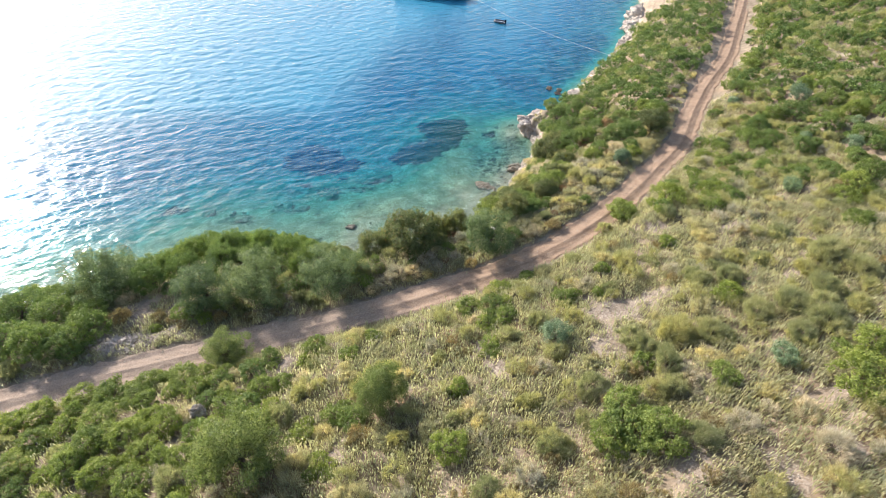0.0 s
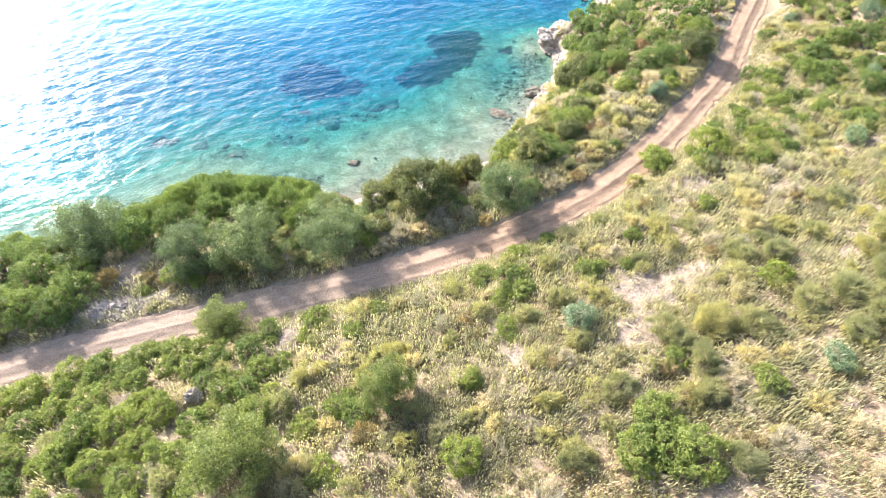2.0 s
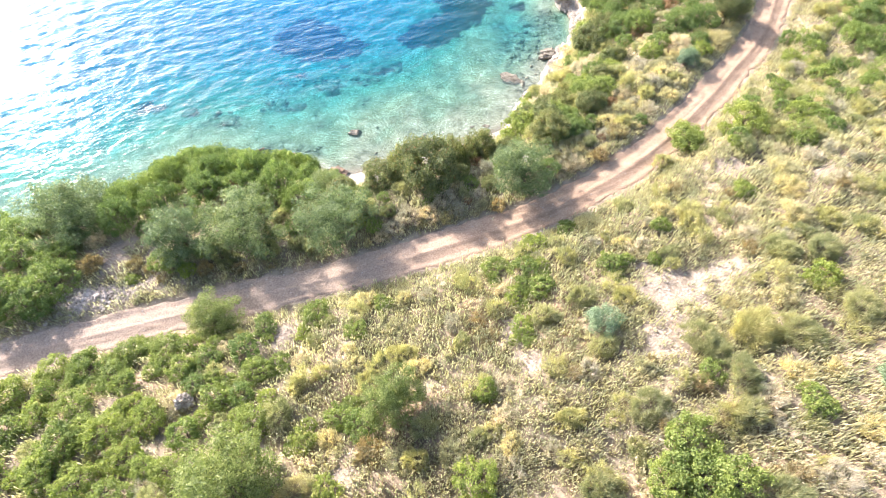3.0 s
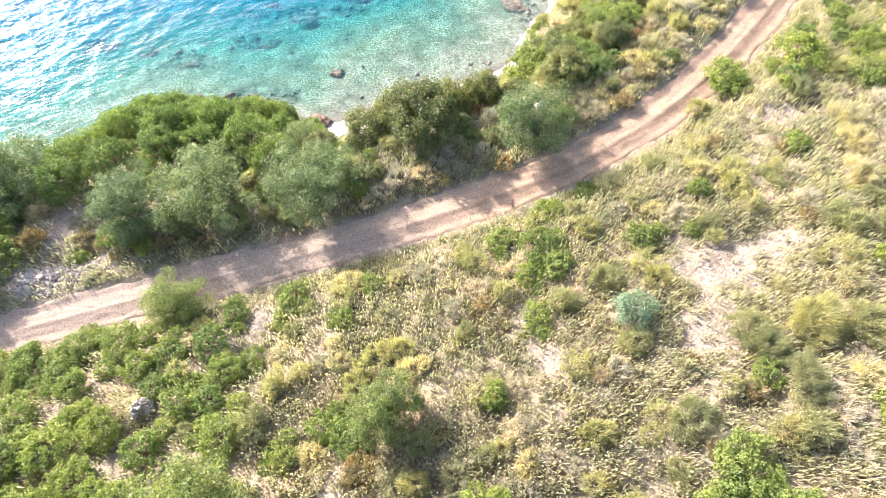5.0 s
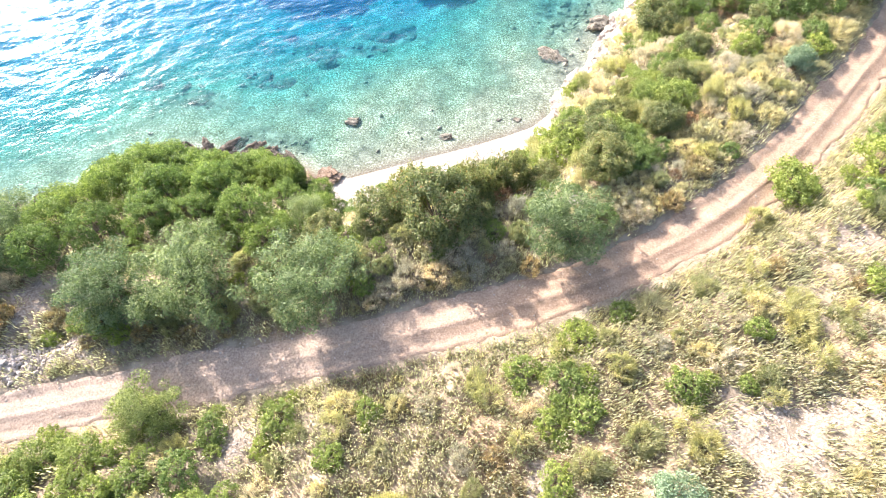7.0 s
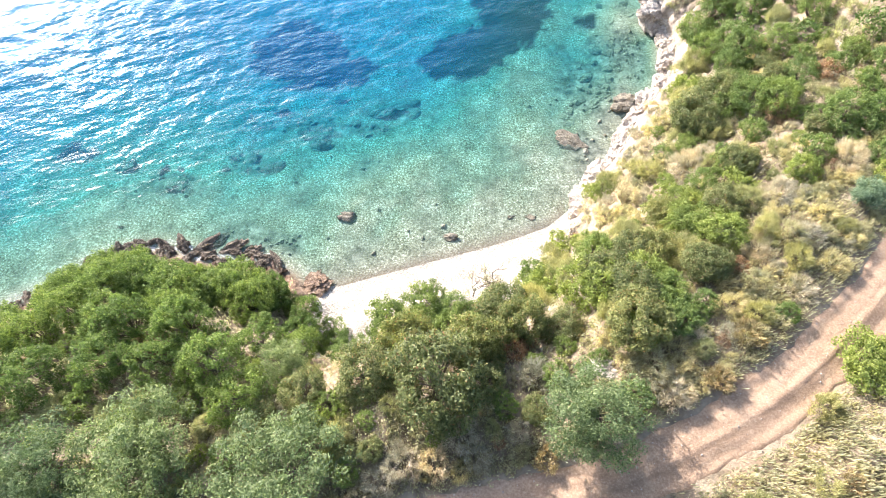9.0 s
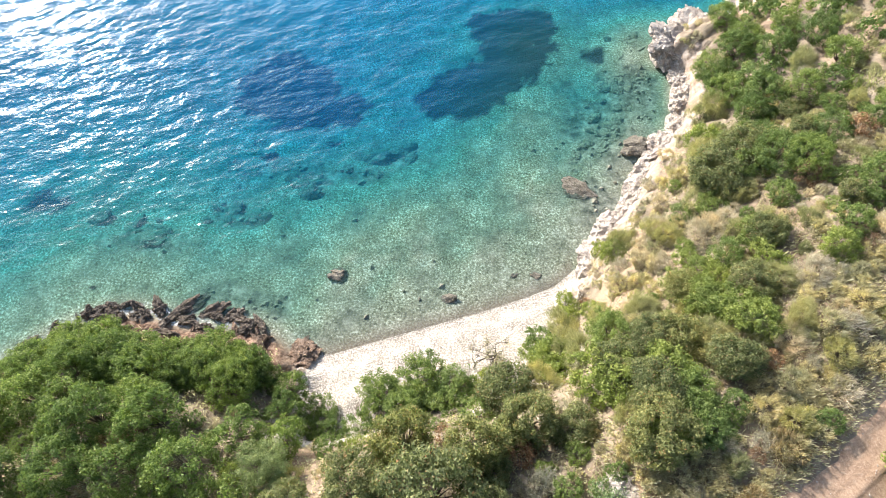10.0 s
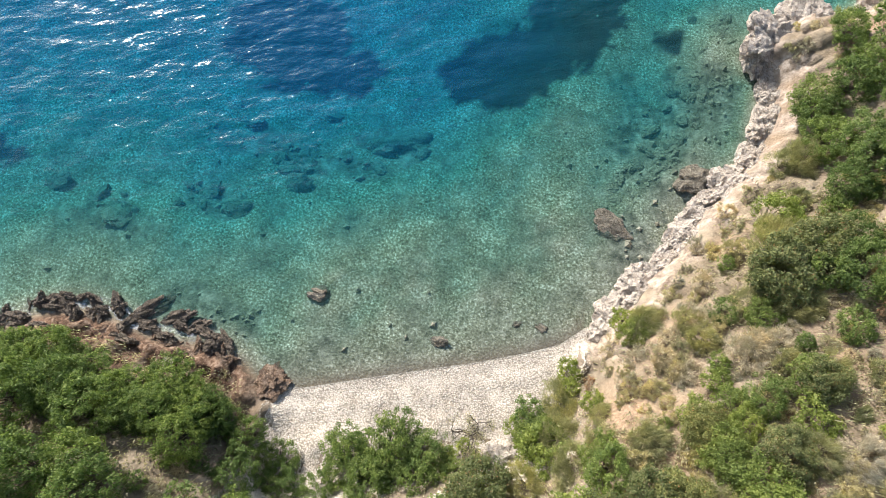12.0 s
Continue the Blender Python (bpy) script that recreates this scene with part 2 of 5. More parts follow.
def leaf_material(name, dark, mid_col, light, shine=0.55, through=0.35, stray=None):
    """Leaves: each one varies, each plant varies, and light comes through them."""
    m, n, l = material(name)
    col = ramp(n, l, nodes_random(n), [(0.0, dark), (0.45, mid_col), (0.92, light), (1.0, stray or light)])
    info = n.new("ShaderNodeObjectInfo")
    tone = ramp(n, l, info.outputs["Random"], [(0.0, (0.76, 0.81, 0.82)), (0.5, (1, 1, 1)), (1.0, (1.18, 1.12, 0.97))])
    col = mix(n, l, 1.0, col, tone, "MULTIPLY")
    patch = ramp(n, l, spot(n, l, 0.8, 3), [(0.3, (0.75, 0.8, 0.8)), (0.7, (1.2, 1.15, 1.05))])
    col = mix(n, l, 1.0, col, patch, "MULTIPLY")
    front = node(n, "BsdfPrincipled", Roughness=shine, Specular_IOR_Level=0.35)
    l.new(col, front.inputs["Base Color"])
    back = n.new("ShaderNodeBsdfTranslucent")
    l.new(mix(n, l, 1.0, col, (1.1, 1.2, 0.85), "MULTIPLY"), back.inputs[0])
    both = n.new("ShaderNodeMixShader")
    both.inputs[0].default_value = through
    l.new(front.outputs[0], both.inputs[1])
    l.new(back.outputs[0], both.inputs[2])
    out = n.new("ShaderNodeOutputMaterial")
    l.new(both.outputs[0], out.inputs[0])
    return m


def water_material():
    """Clear water: the bed shows through where it is shallow, its own blue-green where it is deep, painted paler far
    out for the sky's sheen, and a rippled shining surface.
    """
    m, n, l = material("clear sea water")
    depth = mask(n, "depth")
    # the two deepest stops are paled: reflected sky painted into the body colour
    body_sheen_col = ramp(n, l, math_node(n, l, "DIVIDE", depth, 14.0), [(0.0, (0.11, 0.16, 0.14)), (0.07, (0.015, 0.11, 0.12)), (0.16, (0.002, 0.105, 0.17)), (0.30, (0.001, 0.105, 0.24)), (0.50, (0.004, 0.135, 0.30)), (0.72, (0.045, 0.26, 0.41)), (1.0, (0.06, 0.28, 0.44))])
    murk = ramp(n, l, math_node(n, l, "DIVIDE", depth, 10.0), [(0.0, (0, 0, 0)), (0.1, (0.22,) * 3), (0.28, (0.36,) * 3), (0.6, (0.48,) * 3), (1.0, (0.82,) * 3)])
    tint = ramp(n, l, math_node(n, l, "DIVIDE", depth, 6.0), [(0.0, (1, 1, 1)), (0.10, (0.52, 0.86, 0.82)), (0.3, (0.14, 0.74, 0.80)), (0.55, (0.035, 0.60, 0.86)), (1.0, (0.010, 0.42, 0.80))])
    clear, body = n.new("ShaderNodeBsdfTransparent"), node(n, "BsdfDiffuse")
    l.new(tint, clear.inputs[0])
    l.new(body_sheen_col, body.inputs[0])
    under = n.new("ShaderNodeMixShader")
    l.new(murk, under.inputs[0])
    l.new(clear.outputs[0], under.inputs[1])
    l.new(body.outputs[0], under.inputs[2])
    place = n.get("place") or add_place(n)
    turn = node(n, "Mapping")
    turn.vector_type = "TEXTURE"
    turn.inputs["Rotation"].default_value = (0, 0, radians(26))
    turn.inputs["Scale"].default_value = (1.5, 0.8, 1.0)
    l.new(place.outputs[0], turn.inputs["Vector"])
    swell, chop, ripple = (spot(n, l, s, d, 0.55, turn) for s, d in ((1.6, 2), (0.6, 3), (0.22, 2)))
    high = math_node(n, l, "ADD", math_node(n, l, "MULTIPLY", swell, 0.22), math_node(n, l, "ADD", math_node(n, l, "MULTIPLY", chop, 0.085), math_node(n, l, "MULTIPLY", ripple, 0.02)))
    calm = ramp(n, l, math_node(n, l, "DIVIDE", depth, 4.0), [(0.0, (0.3,) * 3), (0.3, (0.7,) * 3), (1.0, (1, 1, 1))])
    bump = node(n, "Bump", Strength=1.0, Distance=1.0)
    l.new(math_node(n, l, "MULTIPLY", high, calm), bump.inputs["Height"])
    shine = node(n, "BsdfGlossy", Color=(0.8, 0.82, 0.84, 1), Roughness=0.085)
    l.new(bump.outputs[0], shine.inputs["Normal"])
    sheen = node(n, "BsdfGlossy", Color=(0.8, 0.82, 0.84, 1), Roughness=0.36)
    l.new(bump.outputs[0], sheen.inputs["Normal"])
    glitter, shine = shine, n.new("ShaderNodeMixShader")
    shine.inputs[0].default_value = 0.09
    l.new(glitter.outputs[0], shine.inputs[1])
    l.new(sheen.outputs[0], shine.inputs[2])
    fres = node(n, "Fresnel", IOR=1.33)
    l.new(bump.outputs[0], fres.inputs["Normal"])
    l.new(bump.outputs[0], body.inputs["Normal"])
    top = n.new("ShaderNodeMixShader")
    l.new(fres.outputs[0], top.inputs[0])
    l.new(under.outputs[0], top.inputs[1])
    l.new(shine.outputs[0], top.inputs[2])
    froth = node(n, "BsdfDiffuse", Color=(0.75, 0.77, 0.76, 1))
    lace = ramp(n, l, spot(n, l, 0.45, 5, 0.7), [(0.47, (0, 0, 0)), (0.6, (1, 1, 1))])
    washed = n.new("ShaderNodeMixShader")
    l.new(math_node(n, l, "MULTIPLY", lace, mask(n, "wash")), washed.inputs[0])
    l.new(top.outputs[0], washed.inputs[1])
    l.new(froth.outputs[0], washed.inputs[2])
    out = n.new("ShaderNodeOutputMaterial")
    l.new(washed.outputs[0], out.inputs[0])
    return m


def plain_material(name, dark, light, size=0.3, rough=0.6, metal=0.0):
    m, n, l = material(name)
    return finish(m, n, l, ramp(n, l, spot(n, l, size), [(0.3, dark), (0.7, light)]), rough, spot(n, l, size * 0.3), 0.01, 0.3, metal)


GROUND, TRACK_DIRT, WATER = ground_material(), track_material(), water_material()
PEBBLE = pebble_material("pale beach pebbles", (0.40, 0.35, 0.295), (0.72, 0.67, 0.60))
BEACH = shingle_material()
STONE_MIX = pebble_material("mixed seabed stones", (0.14, 0.14, 0.10), (0.34, 0.34, 0.27))
RUBBLE = pebble_material("grey rubble", (0.24, 0.195, 0.155), (0.47, 0.405, 0.345))
LIMESTONE = rock_material("pale limestone", (0.28, 0.22, 0.17), (0.53, 0.465, 0.395), (0.72, 0.665, 0.60))
SUNK_ROCK = rock_material("pale sunken rock", (0.16, 0.17, 0.12), (0.30, 0.31, 0.23), (0.5, 0.5, 0.4), 0.5)
DARK_ROCK = rock_material("dark wave-washed rock", (0.03, 0.025, 0.02), (0.12, 0.097, 0.075), (0.36, 0.30, 0.24), 0.4)
RED_ROCK = rock_material("rusty shore rock", (0.04, 0.026, 0.018), (0.20, 0.12, 0.075), (0.50, 0.39, 0.30), 0.4)
BROWN_ROCK = rock_material("brown sea rock", (0.07, 0.062, 0.045), (0.20, 0.178, 0.135), (0.42, 0.385, 0.315), 0.4)
LEAF_OLIVE = leaf_material("olive leaves", (0.085, 0.125, 0.05), (0.165, 0.22, 0.10), (0.27, 0.335, 0.175), 0.6, 0.38)
LEAF_DARK = leaf_material("dull dark leaves", (0.088, 0.108, 0.042), (0.18, 0.205, 0.082), (0.285, 0.305, 0.135), 0.6, 0.38, (0.34, 0.18, 0.09))
LEAF_LOW = leaf_material("low herb leaves", (0.20, 0.185, 0.12), (0.33, 0.305, 0.205), (0.46, 0.425, 0.31), 0.7, 0.45)
LEAF_GREEN = leaf_material("fresh wild olive leaves", (0.10, 0.13, 0.04), (0.21, 0.255, 0.085), (0.35, 0.39, 0.16), 0.5, 0.42)
LEAF_LENTISK = leaf_material("mastic leaves", (0.08, 0.128, 0.034), (0.158, 0.223, 0.062), (0.255, 0.33, 0.115), 0.55, 0.42)
LEAF_BRIGHT = leaf_material("yellow-green leaves", (0.135, 0.175, 0.045), (0.225, 0.28, 0.075), (0.315, 0.37, 0.115), 0.6, 0.45)
LEAF_TEAL = leaf_material("blue-green leaves", (0.09, 0.14, 0.08), (0.18, 0.26, 0.16), (0.32, 0.41, 0.28), 0.5, 0.35)
STEM_BROOM = leaf_material("broom shoots", (0.26, 0.255, 0.13), (0.375, 0.365, 0.20), (0.49, 0.47, 0.295), 0.75, 0.48)
STEM_ORANGE = leaf_material("rust-dry grass", (0.20, 0.14, 0.075), (0.36, 0.27, 0.15), (0.50, 0.41, 0.26), 0.8, 0.35)
STEM_DRY = leaf_material("dead grey twigs", (0.34, 0.28, 0.225), (0.54, 0.47, 0.40), (0.72, 0.65, 0.58), 0.9, 0.4)
GRASS_PALE = leaf_material("pale silvery spikes", (0.36, 0.335, 0.235), (0.53, 0.49, 0.37), (0.68, 0.635, 0.51), 0.8, 0.5)
GRASS_STRAW = leaf_material("straw grass", (0.30, 0.255, 0.16), (0.50, 0.445, 0.30), (0.68, 0.625, 0.47), 0.8, 0.5)
LEAF_RUST = leaf_material("dead red-brown leaves", (0.13, 0.07, 0.04), (0.27, 0.155, 0.095), (0.42, 0.29, 0.19), 0.8, 0.3)
BARK = plain_material("grey-brown bark", (0.06, 0.045, 0.035), (0.20, 0.165, 0.13), 0.12, 0.9)

# ---- making meshes ----
def mesh_of(name, verts, faces, mat, smooth=False, corners=4):
    """A mesh from arrays of places and of faces that all have the same number of corners."""
    verts, faces = np.asarray(verts, np.float32).reshape(-1, 3), np.asarray(faces, np.int32).reshape(-1, corners)
    me = bpy.data.meshes.new(name)
    me.vertices.add(len(verts))
    me.vertices.foreach_set("co", verts.ravel())
    me.loops.add(faces.size)
    me.loops.foreach_set("vertex_index", faces.ravel())
    me.polygons.add(len(faces))
    me.polygons.foreach_set("loop_start", np.arange(0, faces.size, corners, dtype=np.int32))
    me.polygons.foreach_set("loop_total", np.full(len(faces), corners, np.int32))
    me.polygons.foreach_set("use_smooth", np.full(len(faces), smooth))
    me.materials.append(mat)
    me.update(calc_edges=True)
    return me


def attribute(me, name, values):
    me.attributes.new(name, "FLOAT", "POINT").data.foreach_set("value", np.asarray(values, np.float32).ravel())


def grid_faces(rows, cols):
    i = np.arange(rows * cols).reshape(rows, cols)
    return np.stack([i[:-1, :-1], i[:-1, 1:], i[1:, 1:], i[1:, :-1]], -1).reshape(-1, 4)


def spread(low, high, fine, far):
    """Grid lines that are evenly fine from low to high and then grow apart out to far."""
    out, gap, v = [], fine, 0.0
    while v < far:
        gap *= 1.22
        v += gap
        out.append(v)
    out = np.array(out)
    return np.concatenate([low - out[::-1], np.arange(low, high + fine / 2, fine), high + out])


def part(name, me, parent, label="", m=None):
    ob = new(name, me)
    ob.parent = parent
    if m is not None:
        ob.matrix_basis = m
    return tagged(ob, label) if label else ob


# ---- ground: hillside, shore and seabed in one sheet ----
xs, ys = spread(-34, 40, 0.26, 2300), spread(6, 74, 0.26, 2300)
gx, gy = np.meshgrid(xs, ys)
gz, inland, uphill = lay(gx, gy)
gz = gz - 0.16 * (1 - step(0.75, 1.1, np.abs(uphill)))


def patches(x, y, places, soft=0.42):
    """1 inside soft-edged uneven blotches (x, y, radius across, radius along), else 0."""
    wob = 0.28 * waves_of(x, y, 2.4, 21)
    out = np.zeros(np.shape(x))
    for px, py, rx, ry in places:
        out = np.maximum(out, 1 - step(1.08 - soft, 1.08, np.hypot((x - px) / rx, (y - py) / ry) + wob))
    return out


BARE = [(-22.4, 24.1, 2.8, 1.3), (-19.0, 25.0, 1.2, 0.7), (11.3, 22.8, 2.2, 1.6), (10.2, 19.8, 1.3, 1.8), (13.6, 23.6, 1.4, 1.0), (2.6, 20.6, 0.8, 1.0), (3.4, 18.9, 0.9, 0.8), (-9.9, 21.0, 0.8, 1.2), (16.7, 31.4, 1.9, 0.9),
        (20.8, 30.2, 1.0, 0.6), (-5.0, 13.2, 0.6, 1.6), (14.8, 11.0, 0.7, 1.6), (17.6, 11.6, 0.9, 1.5), (11.4, 11.2, 0.9, 1.2), (18.5, 14.5, 1.6, 0.7), (22, 24, 0.9, 0.5),
        (-22.5, 27.0, 1.6, 1.4), (-19.6, 27.4, 1.2, 0.9), (28.0, 33.2, 1.2, 0.5), (25.6, 54.9, 2.0, 1.3)]
# meadows of seagrass: outlines on the plan
MEADOWS = [[(-20.2, 60.8), (-19.4, 57.6), (-17.0, 57.2), (-15.3, 55.9), (-12.8, 56.7), (-10.6, 56.7), (-9.3, 58.9), (-10.2, 60.3), (-12.2, 60.0), (-12.9, 62.6), (-14.8, 63.4), (-17.5, 64.5)],
           [(-6.5, 60.1), (-5.7, 58.5), (-3.5, 57.6), (-1.3, 58.2), (1.4, 60.7), (3.6, 63.6), (4.3, 66.6), (4.0, 70.3), (-3.1, 69.6), (-2.6, 66.4), (-1.2, 64.3), (-4.6, 62.4)],
           [(6.1, 65.4), (6.8, 64.0), (8.3, 63.7), (8.8, 65.0), (7.2, 66.2)],
           [(-31.0, 49.2), (-28.0, 48.8), (-27.8, 47.6), (-31.0, 47.4)]]


def meadow(x, y):
    """1 over the seagrass, with a ragged but crisp edge."""
    out = np.zeros(np.shape(x))
    for line in MEADOWS:
        ring = rounded(np.array(line + line[:1], float), 2)
        inside, near = np.zeros(np.shape(x), bool), np.full(np.shape(x), 1e9)
        for (ax, ay), (bx, by) in zip(ring[:-1], ring[1:]):
            inside ^= ((ay > y) != (by > y)) & (x < (bx - ax) * (y - ay) / (by - ay + 1e-12) + ax)
            f = np.clip(((x - ax) * (bx - ax) + (y - ay) * (by - ay)) / ((bx - ax) ** 2 + (by - ay) ** 2 + 1e-12), 0, 1)
            near = np.minimum(near, np.hypot(x - ax - f * (bx - ax), y - ay - f * (by - ay)))
        out = np.maximum(out, step(-0.28, 0.28, np.where(inside, near, -near) + 0.35 * waves_of(x, y, 1.5, 23)))
    return np.maximum(out, 0.65 * step(-0.25, 0.0, waves_of(x, y, 26, 27)) * step(70, 84, y + 0.9 * (x + 15) * (x < -15)))


STONY = [(-13.0, 52.4, 6.5, 1.1), (-7.4, 54.4, 2.4, 0.9), (-16.5, 48.4, 2.2, 1.0), (7.0, 58, 3.0, 4.5), (9.3, 61.5, 2.6, 3.0), (-22, 46.0, 3.0, 1.2), (6.8, 51.5, 1.8, 2.2), (-15, 42.5, 3.5, 1.3)]
land = mesh_of("ground", np.stack([gx, gy, gz], -1), grid_faces(len(ys), len(xs)), GROUND, True)
bare_here = patches(gx, gy, BARE)

attribute(land, "weed", np.where(inland < -4, meadow(gx, gy), 0))
attribute(land, "stony", np.maximum(patches(gx, gy, STONY), 0.25 + 0.3 * waves_of(gx, gy, 5, 31)))
beach_side = step(-11.5, -8.5, gx) * (1 - step(4.0, 6.5, gx))
attribute(land, "bare", np.maximum(bare_here, beach_side * step(-9, -5, inland) * (1 - step(4, 5.5, inland)) * step(33, 36, gy)))
attribute(land, "wet", 1 - np.where(beach_side > 0.5, step(-1.6, 0.0, inland), step(-0.5, 0.15, inland)))
attribute(land, "rock", np.clip(step(0, 0.4, inland) * (1 - step(0.5, 1.3, inland + 0.6 * waves_of(gx, gy, 2, 33))) * step(4, 6.5, gx), 0, 1))
attribute(land, "rust", step(-0.1, 0.3, inland) * (1 - step(1.4, 2.8, inland + 0.8 * waves_of(gx, gy, 2, 34))) * (1 - step(-12, -9.5, gx)))
tagged(new("ground", land), "dry scrubby hillside of straw-coloured soil running down into the sea", "ground", kind="structure")


def height(x, y):
    """The ground's height at one place, between the lines of the sheet."""
    i, j = int(np.searchsorted(xs, x)) - 1, int(np.searchsorted(ys, y)) - 1
    u, v = (x - xs[i]) / (xs[i + 1] - xs[i]), (y - ys[j]) / (ys[j + 1] - ys[j])
    return float((gz[j, i] * (1 - u) + gz[j, i + 1] * u) * (1 - v) + (gz[j + 1, i] * (1 - u) + gz[j + 1, i + 1] * u) * v)


# ---- the dirt track ----
along = [TRACK[0]]
for a, b in zip(TRACK[:-1], TRACK[1:]):
    long = math.hypot(b[0] - a[0], b[1] - a[1])
    pieces = max(1, int(long / (0.3 if -45 < a[0] < 55 else 20)))
    along += [a + (b - a) * k / pieces for k in range(1, pieces + 1)]
along = np.array(along)
way = np.gradient(along[:, :2], axis=0)
way /= np.linalg.norm(way, axis=1)[:, None]
for _ in range(12):
    way[1:-1] = (way[:-2] + way[1:-1] * 2 + way[2:]) / 4
across = np.linspace(-1, 1, 25)
side = np.stack([way[:, 1], -way[:, 0]], -1)
mile = np.concatenate([[0], np.cumsum(np.hypot(*np.diff(along[:, :2], axis=0).T))])
wide = TRACK_HALF + 0.14 * waves_of(mile, mile * 0, 5, 41) + 0.10 * waves_of(mile, mile * 0, 1.3, 42)
off = across[None] * wide[:, None]
tx, ty = along[:, :1] + side[:, :1] * off, along[:, 1:2] + side[:, 1:] * off
tz = along[:, 2:3] - 0.065 * np.exp(-((np.abs(off) - 0.72) / 0.26) ** 2) + 0.06 * np.exp(-((off - 0.05) / 0.13) ** 2) + 0.025 * waves_of(tx, ty, 0.8, 43) + 0.045 - 0.13 * step(0.74, 1.0, np.abs(across))[None]
track = mesh_of("road", np.stack([tx, ty, tz], -1), grid_faces(len(along), 25), TRACK_DIRT, True)
attribute(track, "crown", np.exp(-((off - 0.28 + 0.08 * waves_of(tx, ty, 3, 44)) / 0.09) ** 2) * step(-9, 4, tx))
attribute(track, "stones", 1 - step(-10, 6, tx))
tagged(new("road", track), "rutted reddish dirt track along the hillside", "dirt road", kind="structure")

# ---- the sea ----
wx, wy = np.meshgrid(spread(-46, 26, 0.33, 2300), spread(33, 90, 0.33, 2300))
wz, wd, _ = lay(wx, wy)
calm = step(0.0, 14.0, -wd)
swell = calm * (0.035 * waves_of(wx * 0.6 + wy * 0.3, wy * 1.25 - wx * 0.55, 3.2, 51) + 0.02 * waves_of(wx * 0.6, wy * 1.2 - wx * 0.4, 1.1, 52))
keep = (wd < 1.5).reshape(-1)
faces = grid_faces(*wx.shape)
faces = faces[keep[faces].any(1)]
sea = mesh_of("sea", np.stack([wx, wy, swell], -1), faces, WATER, True)
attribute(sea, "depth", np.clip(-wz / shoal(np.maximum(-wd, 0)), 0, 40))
attribute(sea, "wash", (1 - step(-14.5, -13, wx)) * step(-34, -30, wx) * np.exp(-((wd + 0.35 + 0.3 * waves_of(wx, wy, 4, 57)) / 0.42) ** 2) * np.clip(0.45 + 0.9 * waves_of(wx, wy, 3.0, 56), 0, 1))
sea_ob = tagged(new("water", sea), "clear rippled turquoise sea, deeper blue offshore", "sea", kind="structure")
sea_ob.visible_shadow = False

# ---- plants ----
def unit(v):
    return v / np.maximum(np.linalg.norm(v, axis=-1, keepdims=True), 1e-9)


def leaf_cloud(rng, centres, size, count, leaf, slim=0.45, middle=(0, 0, 0.3), lift=0.35):
    """Many small leaves round each centre, facing mostly outwards and up: places of three corners a leaf."""
    c = np.repeat(centres, count, 0)
    v = unit(rng.normal(size=c.shape))
    p = c + v * (size * rng.uniform(0.35, 1.0, (len(c), 1)) ** 0.6)
    n = unit(v * 0.7 + unit(p - np.array(middle)) * 0.4 + np.array((0, 0, lift)) + rng.normal(size=c.shape) * 0.8)
    a = unit(np.cross(n, unit(rng.normal(size=c.shape))))
    b = np.cross(n, a)
    s = leaf * rng.uniform(0.6, 1.3, (len(c), 1))
    droop = n * s * 0.22
    return np.stack([p + a * s - droop, p - a * s * 0.6 + b * s * slim * 1.2, p - a * s * 0.6 - b * s * slim * 1.2], 1)


def dome(rng, count, r, h, low=0.12, lumps=5):
    """Clump centres over an uneven dome."""
    v = unit(rng.normal(size=(count * 3, 3)))
    v = v[v[:, 2] > -0.15][:count]
    heads = unit(rng.normal(size=(lumps, 3)) + (0, 0, 0.6))
    bulge = 0.50 + 0.50 * np.max(np.clip((v @ heads.T - 0.6) / 0.4, 0, 1), 1)
    reach = bulge * rng.uniform(0.45, 1.0, len(v)) ** 0.45
    return v * reach[:, None] * (r, r, h * 0.62) + (0, 0, h * (0.38 + low * 0.3))


def crowns(rng, count, r, h, heads=7):
    """Clump centres over several rounded sub-crowns that overlap in one uneven tree crown."""
    out = []
    for k in range(heads):
        a, reach = 6.283 * (k + rng.uniform(-0.3, 0.3)) / heads, r * rng.uniform(0.38, 0.6) * (0.25 if k == 0 else 1.0)
        small = r * rng.uniform(0.38, 0.56)
        v = unit(rng.normal(size=(count // heads, 3)))
        v *= rng.uniform(0.5, 1.0, (len(v), 1)) ** 0.5
        out.append(v * (small, small, small * 0.95) + (math.cos(a) * reach, math.sin(a) * reach, h * (rng.uniform(0.72, 0.8) if k == 0 else rng.uniform(0.38, 0.68))))
    return np.concatenate(out)


def sticks(ends, base, thick, mat, name):
    """Tapered three-sided branches from a base to each end."""
    verts, faces = [], []
    for k, e in enumerate(np.asarray(ends)):
        b = np.asarray(base) * (1, 1, 1)
        knee = b + (e - b) * 0.5 - np.array((0, 0, 0.05 * np.linalg.norm(e - b)))
        i = len(verts)
        for p, w in ((b, thick), (knee, thick * 0.6), (e, thick * 0.18)):
            for q in range(3):
                verts.append(p + np.array((math.cos(q * 2.094), math.sin(q * 2.094), 0)) * w)
        for s in (0, 3):
            faces += [(i + s + q, i + s + (q + 1) % 3, i + s + 3 + (q + 1) % 3, i + s + 3 + q) for q in range(3)]
    return mesh_of(name, verts, faces, mat, True)


